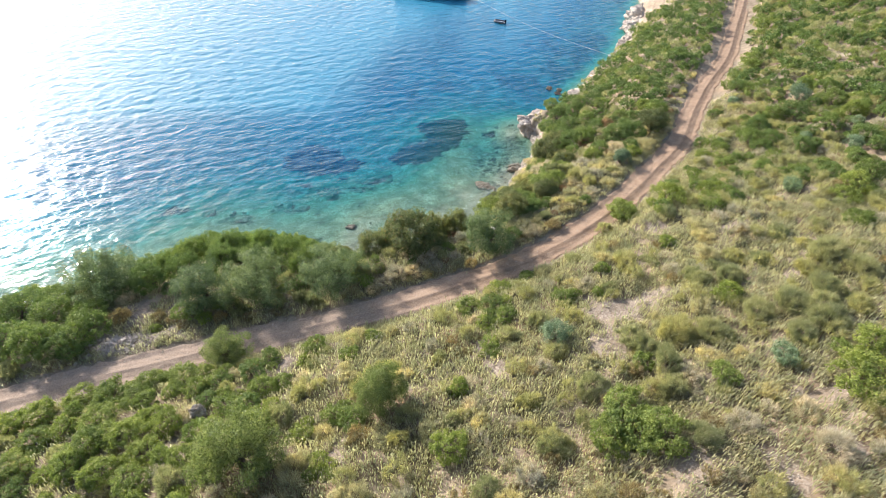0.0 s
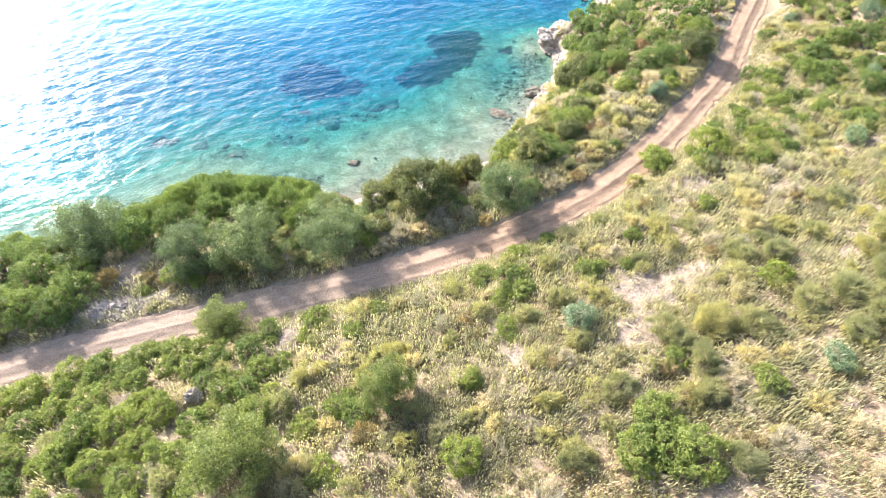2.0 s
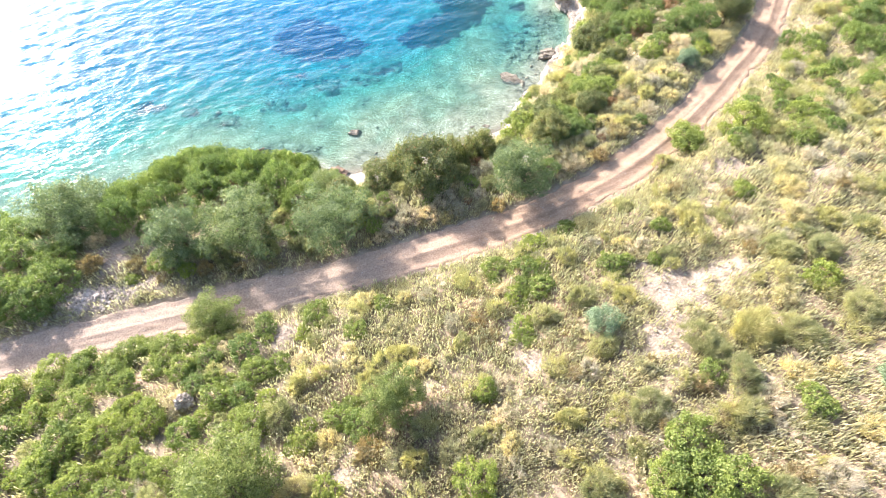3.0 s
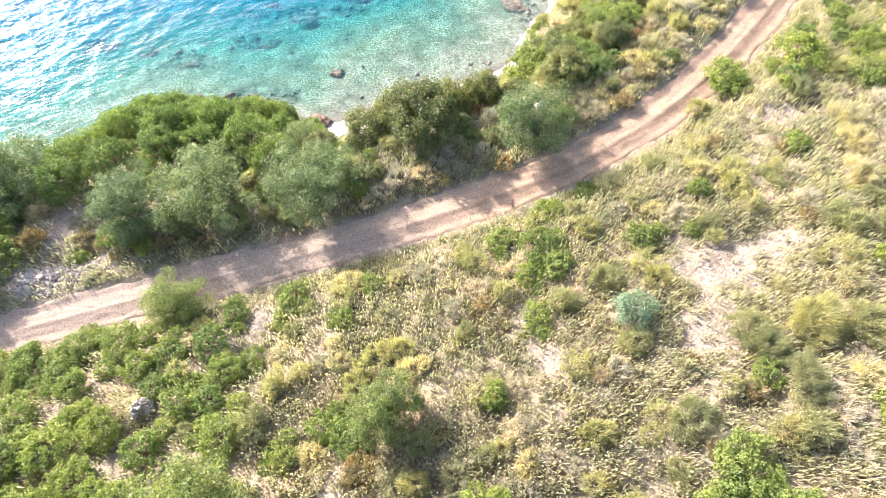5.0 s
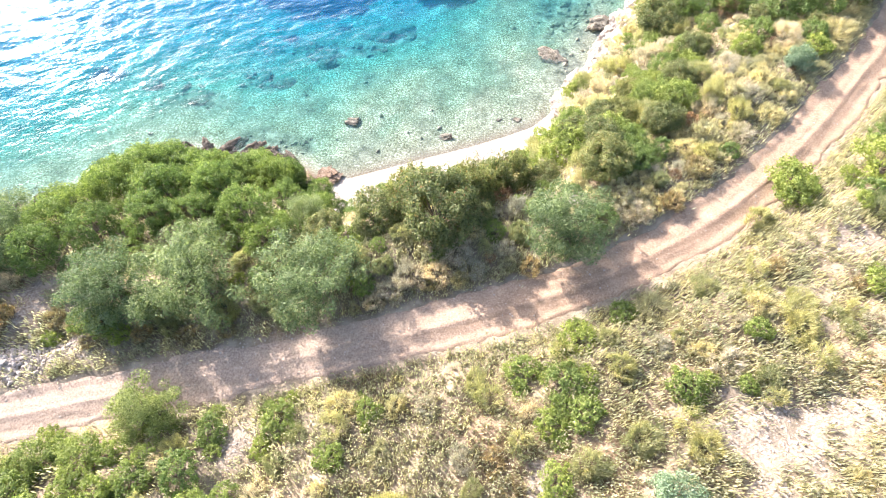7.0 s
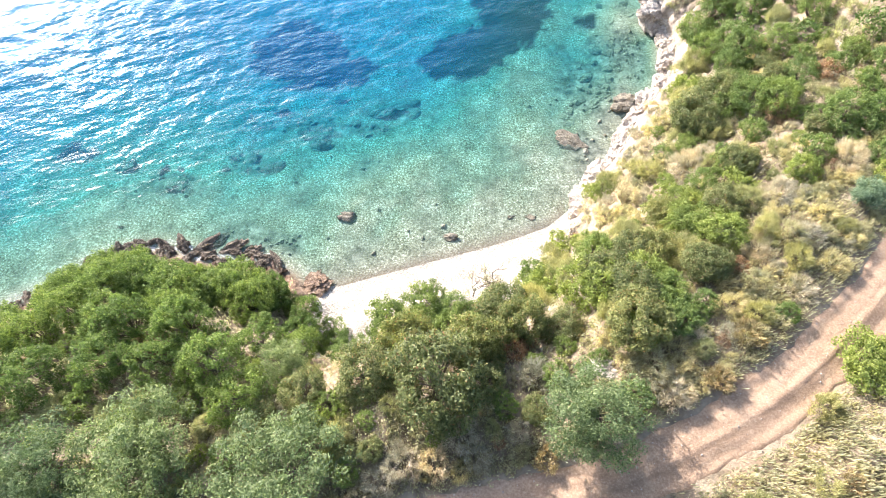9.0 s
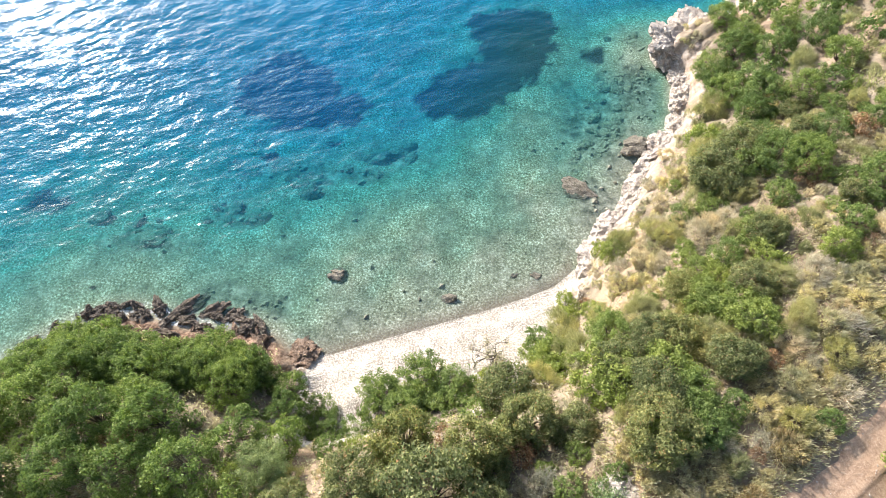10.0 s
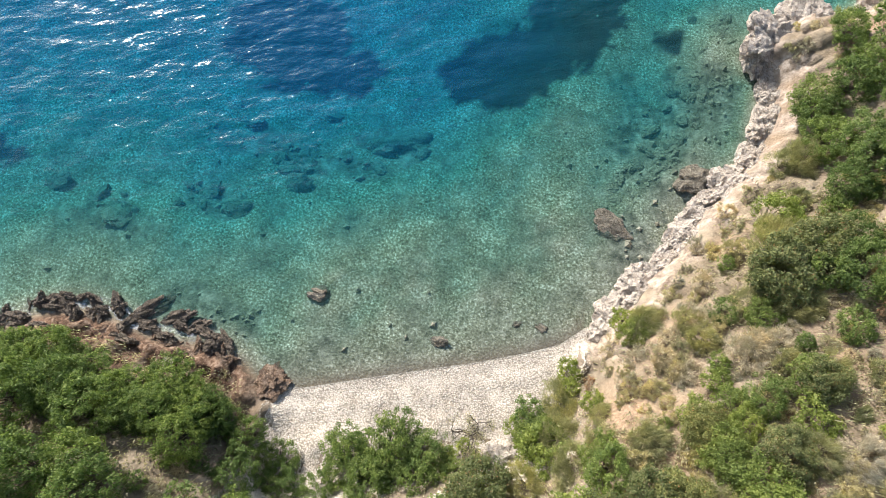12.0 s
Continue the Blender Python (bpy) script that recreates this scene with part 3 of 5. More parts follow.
def blades(rng, count, r, h, width, lean, base_r):
    """Narrow upright shoots from one root, two corners below and one above, bent outwards: four corners each."""
    ang, out = rng.uniform(0, 6.283, count), rng.uniform(0, 1, count) ** 0.7
    root = np.stack([np.cos(ang) * out * base_r, np.sin(ang) * out * base_r, np.zeros(count)], -1)
    tip = np.stack([np.cos(ang) * out * r, np.sin(ang) * out * r, h * (1 - 0.45 * out ** 2) * rng.uniform(0.6, 1.05, count)], -1)
    tip += rng.normal(size=tip.shape) * lean
    mid_p = root * 0.45 + tip * 0.55 + np.array((0, 0, 0.08 * h))
    s = unit(np.cross(tip - root, unit(rng.normal(size=tip.shape)))) * width * rng.uniform(0.6, 1.4, (count, 1))
    return np.stack([root, mid_p - s, tip, mid_p + s], 1)


def spikes(rng, count, r, h, width):
    """Upright flower spikes, thickest in their upper half, each of two crossed diamonds: four corners each."""
    root = np.concatenate([rng.normal(size=(count, 2)) * r * 0.6, np.zeros((count, 1))], 1)
    tip = root + np.stack([rng.normal(0.03, 0.06, count), rng.normal(0.0, 0.06, count), h * rng.uniform(0.6, 1.15, count)], -1)
    belly, a, w = root * 0.32 + tip * 0.68, rng.uniform(0, 3.14, count), width * rng.uniform(0.7, 1.3, count)
    one = np.stack([np.cos(a) * w, np.sin(a) * w, 0 * a], -1)
    two = np.stack([-np.sin(a) * w, np.cos(a) * w, 0 * a], -1)
    return np.concatenate([np.stack([root, belly - v, tip, belly + v], 1) for v in (one, two)])


def needles(rng, centres, size, count, long, width):
    """Fine upright shoots round each centre, pointing up and outwards: three corners each."""
    c = np.repeat(centres, count, 0)
    v = unit(rng.normal(size=c.shape))
    p = c + v * size * rng.uniform(0.1, 1.0, (len(c), 1))
    way_out = unit(unit(c * (1, 1, 0.3)) * 0.55 + np.array((0, 0, 0.75)) + rng.normal(size=c.shape) * 0.42)
    tip = p + way_out * long * rng.uniform(0.5, 1.2, (len(c), 1))
    s = unit(np.cross(way_out, unit(rng.normal(size=c.shape)))) * width
    return np.stack([p - s, p + s, tip], 1)


def mesh_from(name, p, mat):
    """A mesh of loose leaves or blades, each with three or four corners."""
    k = p.shape[1]
    return mesh_of(name, p.reshape(-1, 3), np.arange(len(p) * k).reshape(-1, k), mat, False, k)


def leafy(name, seed, r, h, clumps, leaves, leaf, mat, clump=0.26, slim=0.45, trunk=0.0, lumps=6, stem=0.03):
    """A shrub or small tree of unit size at the world's middle: an Empty with branches (and trunk) and a crown of leaves."""
    rng = np.random.RandomState(seed)
    centres = dome(rng, clumps, r, h, lumps=lumps)
    if trunk:
        centres = crowns(rng, clumps, r, h, lumps)
    thing = new(name)
    thing.empty_display_size = 0.2
    part("crown" if trunk else "foliage", mesh_from("leaves", leaf_cloud(rng, centres, clump * r, leaves, leaf, slim, (0, 0, h * 0.35)), mat), thing)
    fork = (0.05 * r, 0.02 * r, h * 0.28) if trunk else (0, 0, -0.05)
    part("limb" if trunk else "stem", sticks(centres[::3] * (0.62, 0.62, 0.7), fork, stem * 0.7, BARK, "limbs"), thing)
    if trunk:
        verts, faces = [], []
        for k, (z, w) in enumerate(((-0.15, 0.15), (0.1, 0.10), (h * 0.18, 0.085), (h * 0.33, 0.055))):
            verts += [(math.cos(q) * w * r * (1 + 0.25 * math.sin(3 * q + seed)) + 0.05 * r * z / h * 3, math.sin(q) * w * r + 0.02 * r * z / h * 3, z) for q in np.arange(8) * 0.7854]
            if k:
                faces += [(k * 8 - 8 + q, k * 8 - 8 + (q + 1) % 8, k * 8 + (q + 1) % 8, k * 8 + q) for q in range(8)]
        part("trunk", mesh_of("trunk", verts, faces, BARK, True), thing)
    return thing


def tufted(name, seed, r, h, clumps, count, long, width, mat):
    """A fuzzy bush of unit size: an Empty with fine shoots and a woody base."""
    rng = np.random.RandomState(seed)
    thing = new(name)
    thing.empty_display_size = 0.2
    centres = dome(rng, clumps, r * 0.92, h, 0.0, 6) * (1, 1, 0.85)
    part("tuft", mesh_from("tuft", needles(rng, centres, 0.2 * r, count, long, width), mat), thing)
    tagged(part("woody_base", sticks(centres[::4], (0, 0, -0.05), 0.02, BARK, "woody base"), thing), kind="stuff")
    return thing


KINDS = {
    "pale": (lambda s, f: leafy("wild_olive", s, 1.0, 1.45, 180, int(120 * f), 0.031 / f ** 0.5, LEAF_GREEN, 0.17, 0.32, 1.0, 8, 0.035), 3, "olive tree", "fresh green bushy wild olive on the dry slope", "wild olives"),
    "olive": (lambda s, f: leafy("olive_tree", s, 1.0, 1.5, 180, int(120 * f), 0.029 / f ** 0.5, LEAF_OLIVE, 0.16, 0.3, 1.0, 9, 0.035), 4, "olive tree", "small grey-green olive tree with a rounded dense crown", "olive trees along the track"),
    "dark": (lambda s, f: leafy("wild_shrub", s, 1.0, 1.3, 170, int(96 * f), 0.034 / f ** 0.5, LEAF_DARK, 0.18, 0.45, 0, 12), 2, "shrub", "large dark wild shrub with brownish dead tips", "wild shrubs above the beach"),
    "lentisk": (lambda s, f: leafy("mastic_shrub", s, 1.0, 1.15, 150, int(54 * f), 0.034 / f ** 0.5, LEAF_LENTISK, 0.125, 0.42, 0, 15), 5, "shrub", "dense dark green mastic shrub on the slope", "mastic shrubs"),
    "bright": (lambda s, f: leafy("leafy_shrub", s, 1.0, 1.05, 120, int(46 * f), 0.042 / f ** 0.5, LEAF_BRIGHT, 0.145, 0.46, 0, 13), 5, "shrub", "bright yellow-green leafy shrub on the dry slope", "yellow-green shrubs"),
    "teal": (lambda s, f: leafy("bluish_shrub", s, 1.0, 1.25, 90, int(76 * f), 0.038 / f ** 0.5, LEAF_TEAL, 0.20, 0.35, 0, 6), 2, "shrub", "blue-green feathery shrub among dry grass", "blue-green shrubs"),
    "broom": (lambda s, f: tufted("broom_bush", s, 1.0, 0.95, 96, int(76 * f), 0.22, 0.0065 / f, STEM_BROOM), 4, "bush", "fuzzy yellow-green broom bush", "broom bushes"),
    "orange": (lambda s, f: tufted("dry_grass_bush", s, 1.0, 0.8, 60, int(44 * f), 0.26, 0.010 / f, STEM_ORANGE), 3, "bush", "rust-coloured dried grassy bush", "dried rusty bushes"),
    "dry": (lambda s, f: tufted("dead_bush", s, 1.0, 0.75, 70, int(80 * f), 0.24, 0.0055 / f, STEM_DRY), 3, "bush", "grey leafless dead bush of fine twigs", "dead twiggy bushes"),
    "straw": (lambda s, f: tufted("straw_tussock", s, 1.0, 0.75, 64, int(80 * f), 0.24, 0.0055 / f, GRASS_STRAW), 3, "grass tussock", "pale straw-coloured tussock of dry grass", "dry grass tussocks"),
    "rust": (lambda s, f: leafy("withered_shrub", s, 1.0, 1.0, 60, int(50 * f), 0.04 / f ** 0.5, LEAF_RUST, 0.20, 0.4, 0, 7), 2, "shrub", "withered red-brown shrub with dead leaves", "withered shrubs"),
}
STOCK, USED = {}, {}
planted = []
plant_rng = random.Random(7)


def plant(kind, x, y, r, squash=1.0, beside=False):
    """One plant of a kind, r metres in radius, on the ground at x, y."""
    make, variants, category, label, group = KINDS[kind]
    k = plant_rng.randrange(variants)
    m = pose(x, y, height(x, y) - 0.06, plant_rng.uniform(-5, 5), plant_rng.uniform(-5, 5), plant_rng.uniform(0, 360))
    size = Matrix.Diagonal((r, r * plant_rng.uniform(0.9, 1.1), r * squash * plant_rng.uniform(0.9, 1.12), 1))
    fine = 1.0 if r > 1.05 else 0.45
    k = (k, fine)
    if (kind, k) not in STOCK:
        thing = STOCK[kind, k] = tagged(make(sum(map(ord, kind)) + k[0] * 17, fine), label, category, group)
        thing.matrix_basis = m @ size
    else:
        thing = copy_thing(STOCK[kind, k], m)
        thing.scale = size.to_scale()
    USED[kind] = USED.get(kind, 0) + 1
    planted.append((x, y, r))
    if beside:
        for _ in range(2):
            a = plant_rng.uniform(0, 6.283)
            plant(kind, x + math.cos(a) * r * 0.95, y + math.sin(a) * r * 0.95, r * plant_rng.uniform(0.45, 0.65), squash, False)
    return thing


def thicket(x, y, r):
    """A shrub of the kind that grows in that part of the thickets."""
    if (x < -8 or 7 < x < 12) and y < 21:
        return plant("bright", x, y, r, 0.95)
    if 2 < x < 14 and 34 < y < 48:
        return plant(("lentisk", "bright", "dark", "broom")[int(x * 7 + y * 13) % 4], x, y, r)
    return plant("lentisk", x, y, r, 1.4 if x < -9 and y > 30 else 1.0)


for x, y, r in [(-13.7, 28.8, 2.75), (-17.4, 27.9, 2.3), (-7.7, 28.5, 2.5), (4.1, 31.8, 2.25), (-26.3, 29.8, 2.8), (-26.5, 32, 2.2), (-9.2, 33.2, 1.3)]:
    plant("olive", x, y, r)
for x, y, r in [(-13.9, 22.3, 1.7), (-9.6, 12.9, 2.3), (-3.1, 16.6, 1.4)]:
    plant("pale", x, y, r, 1.5 if r < 1.5 else 1.15)
for x, y, r in [(-2.0, 32.8, 2.3), (-5.3, 33, 1.5), (13.2, 52.3, 1.5), (1.2, 37.8, 1.62), (11.8, 50.6, 1.9), (7.9, 40.5, 1.2), (3.5, 36.2, 1.1)]:
    plant("dark", x, y, r, 1.12)
for x, y, r in [(-3.5, 35.0, 1.5), (-0.6, 35.1, 1.4), (1.7, 36.2, 1.3)]:
    plant("dark", x, y, r, 2.1)
for x, y, r in [(3.9, 39.9, 1.7), (4.9, 38.6, 1.7), (12.0, 53.6, 1.4)]:
    plant("bright", x, y, r, 1.35)
for x, y, r in [(-23.9, 32.2, 1.7), (-22.6, 33.8, 1.7), (-21.4, 35.2, 1.6), (-20.5, 31.6, 1.6), (-17.6, 32.4, 1.5), (-20.6, 36.6, 1.6), (-19.2, 38.1, 1.6), (-17.1, 37.1, 1.6), (-17.6, 34.5, 1.6), (-15.1, 37.6, 1.5), (-14.7, 34.8, 1.7), (-14.3, 39, 1.3), (-12.2, 37.9, 1.3), (-10.1, 37.2, 1.2), (-12.4, 32.9, 1.7), (-10.6, 31.4, 1.6), (-9.2, 34.4, 1.3), (-11.1, 34.5, 1.4), (-25.6, 34.6, 1.5), (-22.8, 30.1, 1.6), (-15, 32.9, 1.5), (-8.6, 36.4, 1.1), (-5.4, 38.0, 1.2), (-3.1, 39.2, 1.2), (-3.7, 37.5, 1.1), (5.5, 38.1, 1.5), (7.2, 38.4, 1.5), (7.9, 36.7, 1.4), (6.3, 35.9, 1.5), (8.9, 39.8, 1.3)]:
    thicket(x, y, r)
for x, y, r in [(9.5, 42.4, 1.2), (10.9, 41, 1.3), (9.7, 39.3, 1.2), (15.7, 57.1, 1.7), (14.5, 58.6, 1.5), (17.3, 52.7, 1.3), (18.1, 48.7, 1.6), (19.6, 48.3, 1.6), (14, 61.2, 1.4), (17.4, 56.7, 1.4), (12.7, 46, 1.1), (14.6, 52.8, 1.3), (-19.5, 16.5, 1.2), (-19.2, 14.7, 1.3), (-16.9, 15.2, 1.2), (-15.2, 16.1, 1.2), (-19.3, 13.4, 1.2), (-17.3, 12.7, 1.2), (-15.4, 14, 1.1), (-12.8, 13.3, 1.1), (-4.3, 15.5, 0.9), (-14.7, 18.9, 0.9), (9.4, 14.4, 1.3), (9.3, 12.9, 1.5), (10.4, 12.6, 1.4), (8.2, 12.8, 1.2), (-5.5, 37.2, 1.4), (-3.4, 38.4, 1.62), (-1.5, 38.3, 1.38), (-3.9, 36.5, 1.5)]:
    thicket(x, y, r)
for x, y, r in [(-1.9, 37.3, 1.5), (3.7, 40.6, 1.5), (4.7, 39.9, 1.5), (3.1, 38.6, 1.38), (14, 60.1, 1.5), (15.1, 62, 1.6), (15.4, 58.5, 1.5), (14.8, 55.7, 1.4), (9, 43, 1.1), (13.2, 46.4, 1.1), (-12.6, 36.9, 1.5), (-18.8, 37.4, 1.5), (-20.8, 37.9, 1.3), (-15.5, 37.4, 1.3), (-10, 35.9, 1.3), (-7.9, 35.5, 1.2), (-15.9, 35.5, 1.5), (-18.8, 34.8, 1.5), (-12, 37.9, 1.2), (-6.2, 35.7, 1.1), (-31.9, 27.5, 2), (-28.6, 26.7, 2), (-25.1, 24.6, 1.8), (-28, 23.5, 1.9), (-30.4, 24, 1.9), (-30.2, 29.3, 1.6), (-25.8, 26.7, 1.4), (-25.9, 23.1, 1.6), (-34.8, 29.2, 1.6), (-35.6, 32.5, 1.5)]:
    thicket(x, y, r)
for x, y, r in [(7, 42, 1.2), (11, 44.9, 1.1), (11.3, 43, 1.2), (9.7, 42, 1.1), (10.7, 41.7, 1.3), (4.7, 40.8, 1.5), (5.6, 40.4, 1.3), (3, 41.5, 1), (13.4, 51.1, 1.5), (14.6, 51.1, 1.5), (15.6, 50.6, 1.4), (6.9, 40.2, 1.3), (9.3, 40.2, 1.2), (11, 40.5, 1.1), (-21.8, 37.8, 1.4), (-20.3, 38.5, 1.4), (-18, 37.8, 1.3), (-16.2, 37.7, 1.3), (-14.2, 37.6, 1.3), (-12.6, 37.9, 1.3), (-11.5, 37.7, 1.1), (-22.8, 37.1, 1.4), (5.4, 38.8, 1.3), (6.3, 37.7, 1.4), (7.7, 37.7, 1.3), (8.1, 36.3, 1.2), (6.7, 35.9, 1.2), (5.5, 36.4, 1.2), (2.9, 40.7, 1.1), (1, 35.5, 1)]:
    thicket(x, y, r)
for x, y, r in [(15.9, 63.1, 1.5), (16.8, 60.6, 1.5), (14.8, 64.9, 1.4), (18.9, 61.2, 1.5), (19.4, 58.8, 1.4)]:
    thicket(x, y, r)
for x, y, r in [(0.3, 38.7, 1.1), (7, 46.8, 1.1), (15.2, 34.9, 1.5), (-22.3, 18.9, 1.3), (-20.2, 19.1, 1.3), (-18.3, 19.8, 1.2), (-16.1, 20.1, 1.2), (-13.4, 19.5, 1), (-10.4, 18.6, 1.2), (-12, 17.2, 1), (-18.4, 18.3, 1.2), (-10.9, 21.6, 0.9), (-7.9, 22.3, 1), (4.6, 26.4, 1), (3.8, 24.4, 1), (4.6, 23.2, 0.9), (2.3, 24.9, 0.9), (3.3, 22.8, 0.8), (8.5, 24.5, 0.9), (-4.2, 22.9, 0.7), (3.4, 20.6, 0.8), (18.9, 35.6, 1.6), (22.2, 35.8, 1.1), (24.4, 42.6, 1.1), (22.4, 39.2, 0.9), (15.4, 35, 1.1), (-5.4, 16, 0.9), (-7.1, 14.9, 0.8), (-5.6, 12.6, 0.8), (-9.8, 15.6, 1.1)]:
    plant("bright", x, y, r, 0.85, y < 30)
for x, y, r in [(-22.6, 13.5, 1.2), (-22.7, 15.4, 1), (31, 32.9, 1.5), (32.8, 34.3, 1.4), (29.4, 31.4, 1.2), (20.3, 14.8, 1.8), (21.9, 16.7, 1.3), (16.6, 29.2, 0.8), (5.6, 40.8, 1.38), (4.8, 43.2, 0.8), (6.7, 47.2, 0.9), (11.3, 48.4, 1.1), (10.4, 43.5, 1.1), (9.5, 45.2, 0.7), (0.1, 38, 0.88), (4.7, 44, 0.9), (5.6, 42.8, 0.8), (8.9, 43.4, 1.1), (10, 44.2, 1.1), (12.4, 46, 1.2), (12.5, 44.5, 1), (1.6, 37.9, 0.9), (17.8, 63, 1.2)]:
    plant("bright", x, y, r, 0.85, y < 30)
for x, y, r in [(7, 20.6, 1.25), (17.9, 16.9, 0.9), (17, 43, 1.1), (27, 33.9, 1), (17.2, 43.2, 0.8)]:
    plant("teal", x, y, r)
for x, y, r in [(4.7, 41.8, 1.4), (7, 42.1, 1.1), (12.1, 51.7, 1.9), (13.1, 57.3, 1.3), (8.7, 47.4, 1), (12.5, 49.1, 1.3), (-1.1, 38.5, 1.0), (-3.6, 34.8, 1.4), (13.4, 33.1, 0.9), (13.6, 19.8, 1.4), (11.4, 19.4, 1.2), (15.6, 19.4, 1.2), (12.4, 17.3, 1.1), (12, 15.6, 1), (4.9, 15.6, 0.9), (0.9, 14.9, 0.7), (8.1, 16.2, 1.2), (18.5, 24.2, 1.2), (24.5, 25.3, 1.5), (22.7, 23.6, 1.1), (16.7, 24, 1), (21.7, 20.3, 1.1), (25.7, 23.4, 1.2), (12, 12.4, 1.1), (10.1, 29, 0.9), (-1.7, 14, 0.7), (7.1, 47.2, 1.3), (5.7, 42.5, 0.9), (13.6, 57.3, 1.4), (12.1, 50.7, 1.6)]:
    plant("broom", x, y, r)
for x, y, r in [(11.9, 46.6, 0.9), (7.4, 47.2, 1.3), (11.1, 49.2, 1.3), (12.5, 43.3, 1.1), (12.5, 41.1, 1.1), (8.9, 42.1, 0.9), (9.2, 46.7, 1), (4.4, 42.4, 1.4), (5.5, 41.4, 1.1), (20.1, 20.8, 1.4), (18.4, 20.4, 1.2), (22.6, 21.8, 1.2), (21.2, 19, 1.3), (19.5, 18.3, 1.1), (14.1, 19.6, 1.2), (11.8, 18.6, 1.1), (16.2, 19.3, 1), (20, 26.4, 1), (16.5, 24.7, 0.9), (23.5, 28.5, 1), (17.6, 59, 1.2)]:
    plant("broom", x, y, r)
for x, y, r in [(1.3, 34.7, 0.9), (-1.8, 35.4, 0.8), (-15.5, 33.7, 1), (15.6, 49.8, 1.1), (18.2, 52.4, 1), (14.6, 52.4, 0.8)]:
    plant("rust", x, y, r)
for x, y, r in [(-14.1, 16.8, 0.8), (6.8, 34.2, 0.9), (7.9, 33.6, 0.8), (10.4, 37.3, 1), (11.8, 38.5, 1), (13.5, 40.8, 1), (7.6, 44.1, 0.7), (8.6, 46.1, 0.7), (7.5, 47.6, 0.7), (8.5, 49, 0.7), (10.1, 51.5, 0.7)]:
    plant("straw", x, y, r)
for x, y, r in [(1.1, 21.2, 0.7), (1.8, 20.2, 0.6), (-3.9, 14, 0.75), (12.7, 12.8, 0.8), (2.6, 30.2, 0.7), (1.3, 35.3, 0.9), (-23.6, 26.5, 0.9), (-18.2, 25.4, 0.6), (-15.8, 26, 0.7), (-13.7, 26.1, 0.6), (-23.2, 26.3, 0.8), (-20.6, 26.6, 0.7), (-19.4, 26.2, 0.7), (-11.6, 26.4, 0.6), (-16.5, 33.4, 1), (15.3, 50.8, 1.1), (9.4, 33.8, 0.8), (10.9, 35.8, 0.9), (-3.9, 14.3, 0.8), (13.3, 30.2, 0.6)]:
    plant("orange", x, y, r)
for x, y, r in [(-3.1, 29.6, 1.1), (-3.9, 28.8, 0.9), (-1.7, 29.7, 0.9), (-0.9, 30.9, 1), (0, 30, 0.8), (-4.7, 28.2, 0.7), (1.5, 31, 0.7), (7.7, 33.2, 0.9), (7.4, 33.4, 1), (14.2, 41, 1), (17.4, 45.6, 1.2), (8.7, 45.1, 0.9), (2, 33.6, 1), (4.3, 37.2, 1.1), (12.1, 40.1, 1.1), (10.9, 46.8, 1), (14.1, 12.7, 1.1), (16.9, 11.3, 1.2), (17.3, 13.4, 0.9), (-14.2, 16.8, 0.8), (-19.6, 17.6, 0.7), (13.1, 16.1, 0.9), (10.3, 36, 0.8), (7.9, 45.5, 0.9), (10.7, 46.7, 1.2), (9.4, 47.7, 0.9), (9.6, 51.8, 0.8), (13.7, 43.3, 1.2), (11.7, 47.1, 1), (8.6, 45, 0.8)]:
    plant("dry", x, y, r)
for x, y, r in [(7, 45.3, 0.8), (8, 46.6, 0.8), (6.2, 45.7, 0.8), (8.8, 47.9, 0.8), (6.6, 44, 0.8), (9.5, 49.7, 0.8)]:
    plant("dry", x, y, r)
for x, y, r in [(-24.4, 36.4, 1.23), (-23.5, 37.2, 1.35), (-22.8, 37.7, 1.23), (-21.8, 38.4, 1.35), (-21.5, 38.5, 1.23), (-20.2, 38.7, 1.35), (-19.5, 38.6, 1.23), (-18, 38.3, 1.35), (-15.7, 38.3, 1.23), (-14.1, 38.6, 1.35), (-13.2, 38.4, 1.16)]:
    thicket(x, y, r)

# ---- scattered scrub between the plants above ----
planted.append((0.5, 40.1, 0.9))  # kept clear round the bare tree


def free(x, y, r):
    return all((x - a) ** 2 + (y - b) ** 2 > (0.62 * (r + c)) ** 2 for a, b, c in planted)


def zone(x, y, d, e):
    """Which plants grow here: pairs of kind and chance."""
    if e < 0:  # between track and sea
        if y > 47 or x < -9.5:
            return (("lentisk", 0.42), ("bright", 0.14), ("dark", 0.1), ("broom", 0.22), ("dry", 0.05)) if d > 1.6 and e < -2.6 else (("broom", 0.15), ("dry", 0.12))
        if x > 5:
            return (("lentisk", 0.10), ("bright", 0.14), ("broom", 0.22), ("straw", 0.2), ("dry", 0.18), ("orange", 0.04)) if d > 2.6 else (("dry", 0.4), ("broom", 0.3))
        return (("lentisk", 0.36), ("dark", 0.2), ("broom", 0.22), ("bright", 0.16)) if d > 5.0 and e < -2.4 else (("dry", 0.2), ("orange", 0.1))
    if x < -8.5:
        return (("lentisk", 0.18), ("bright", 0.40), ("broom", 0.2), ("dry", 0.10))
    if y > 40 or x > 34:
        return (("lentisk", 0.32), ("bright", 0.22), ("broom", 0.28), ("dry", 0.06), ("teal", 0.03))
    if y > 33 and x > 15:
        return (("lentisk", 0.22), ("bright", 0.24), ("broom", 0.36), ("dry", 0.1))
    return (("broom", 0.24), ("straw", 0.14), ("dry", 0.11), ("bright", 0.05), ("orange", 0.02))


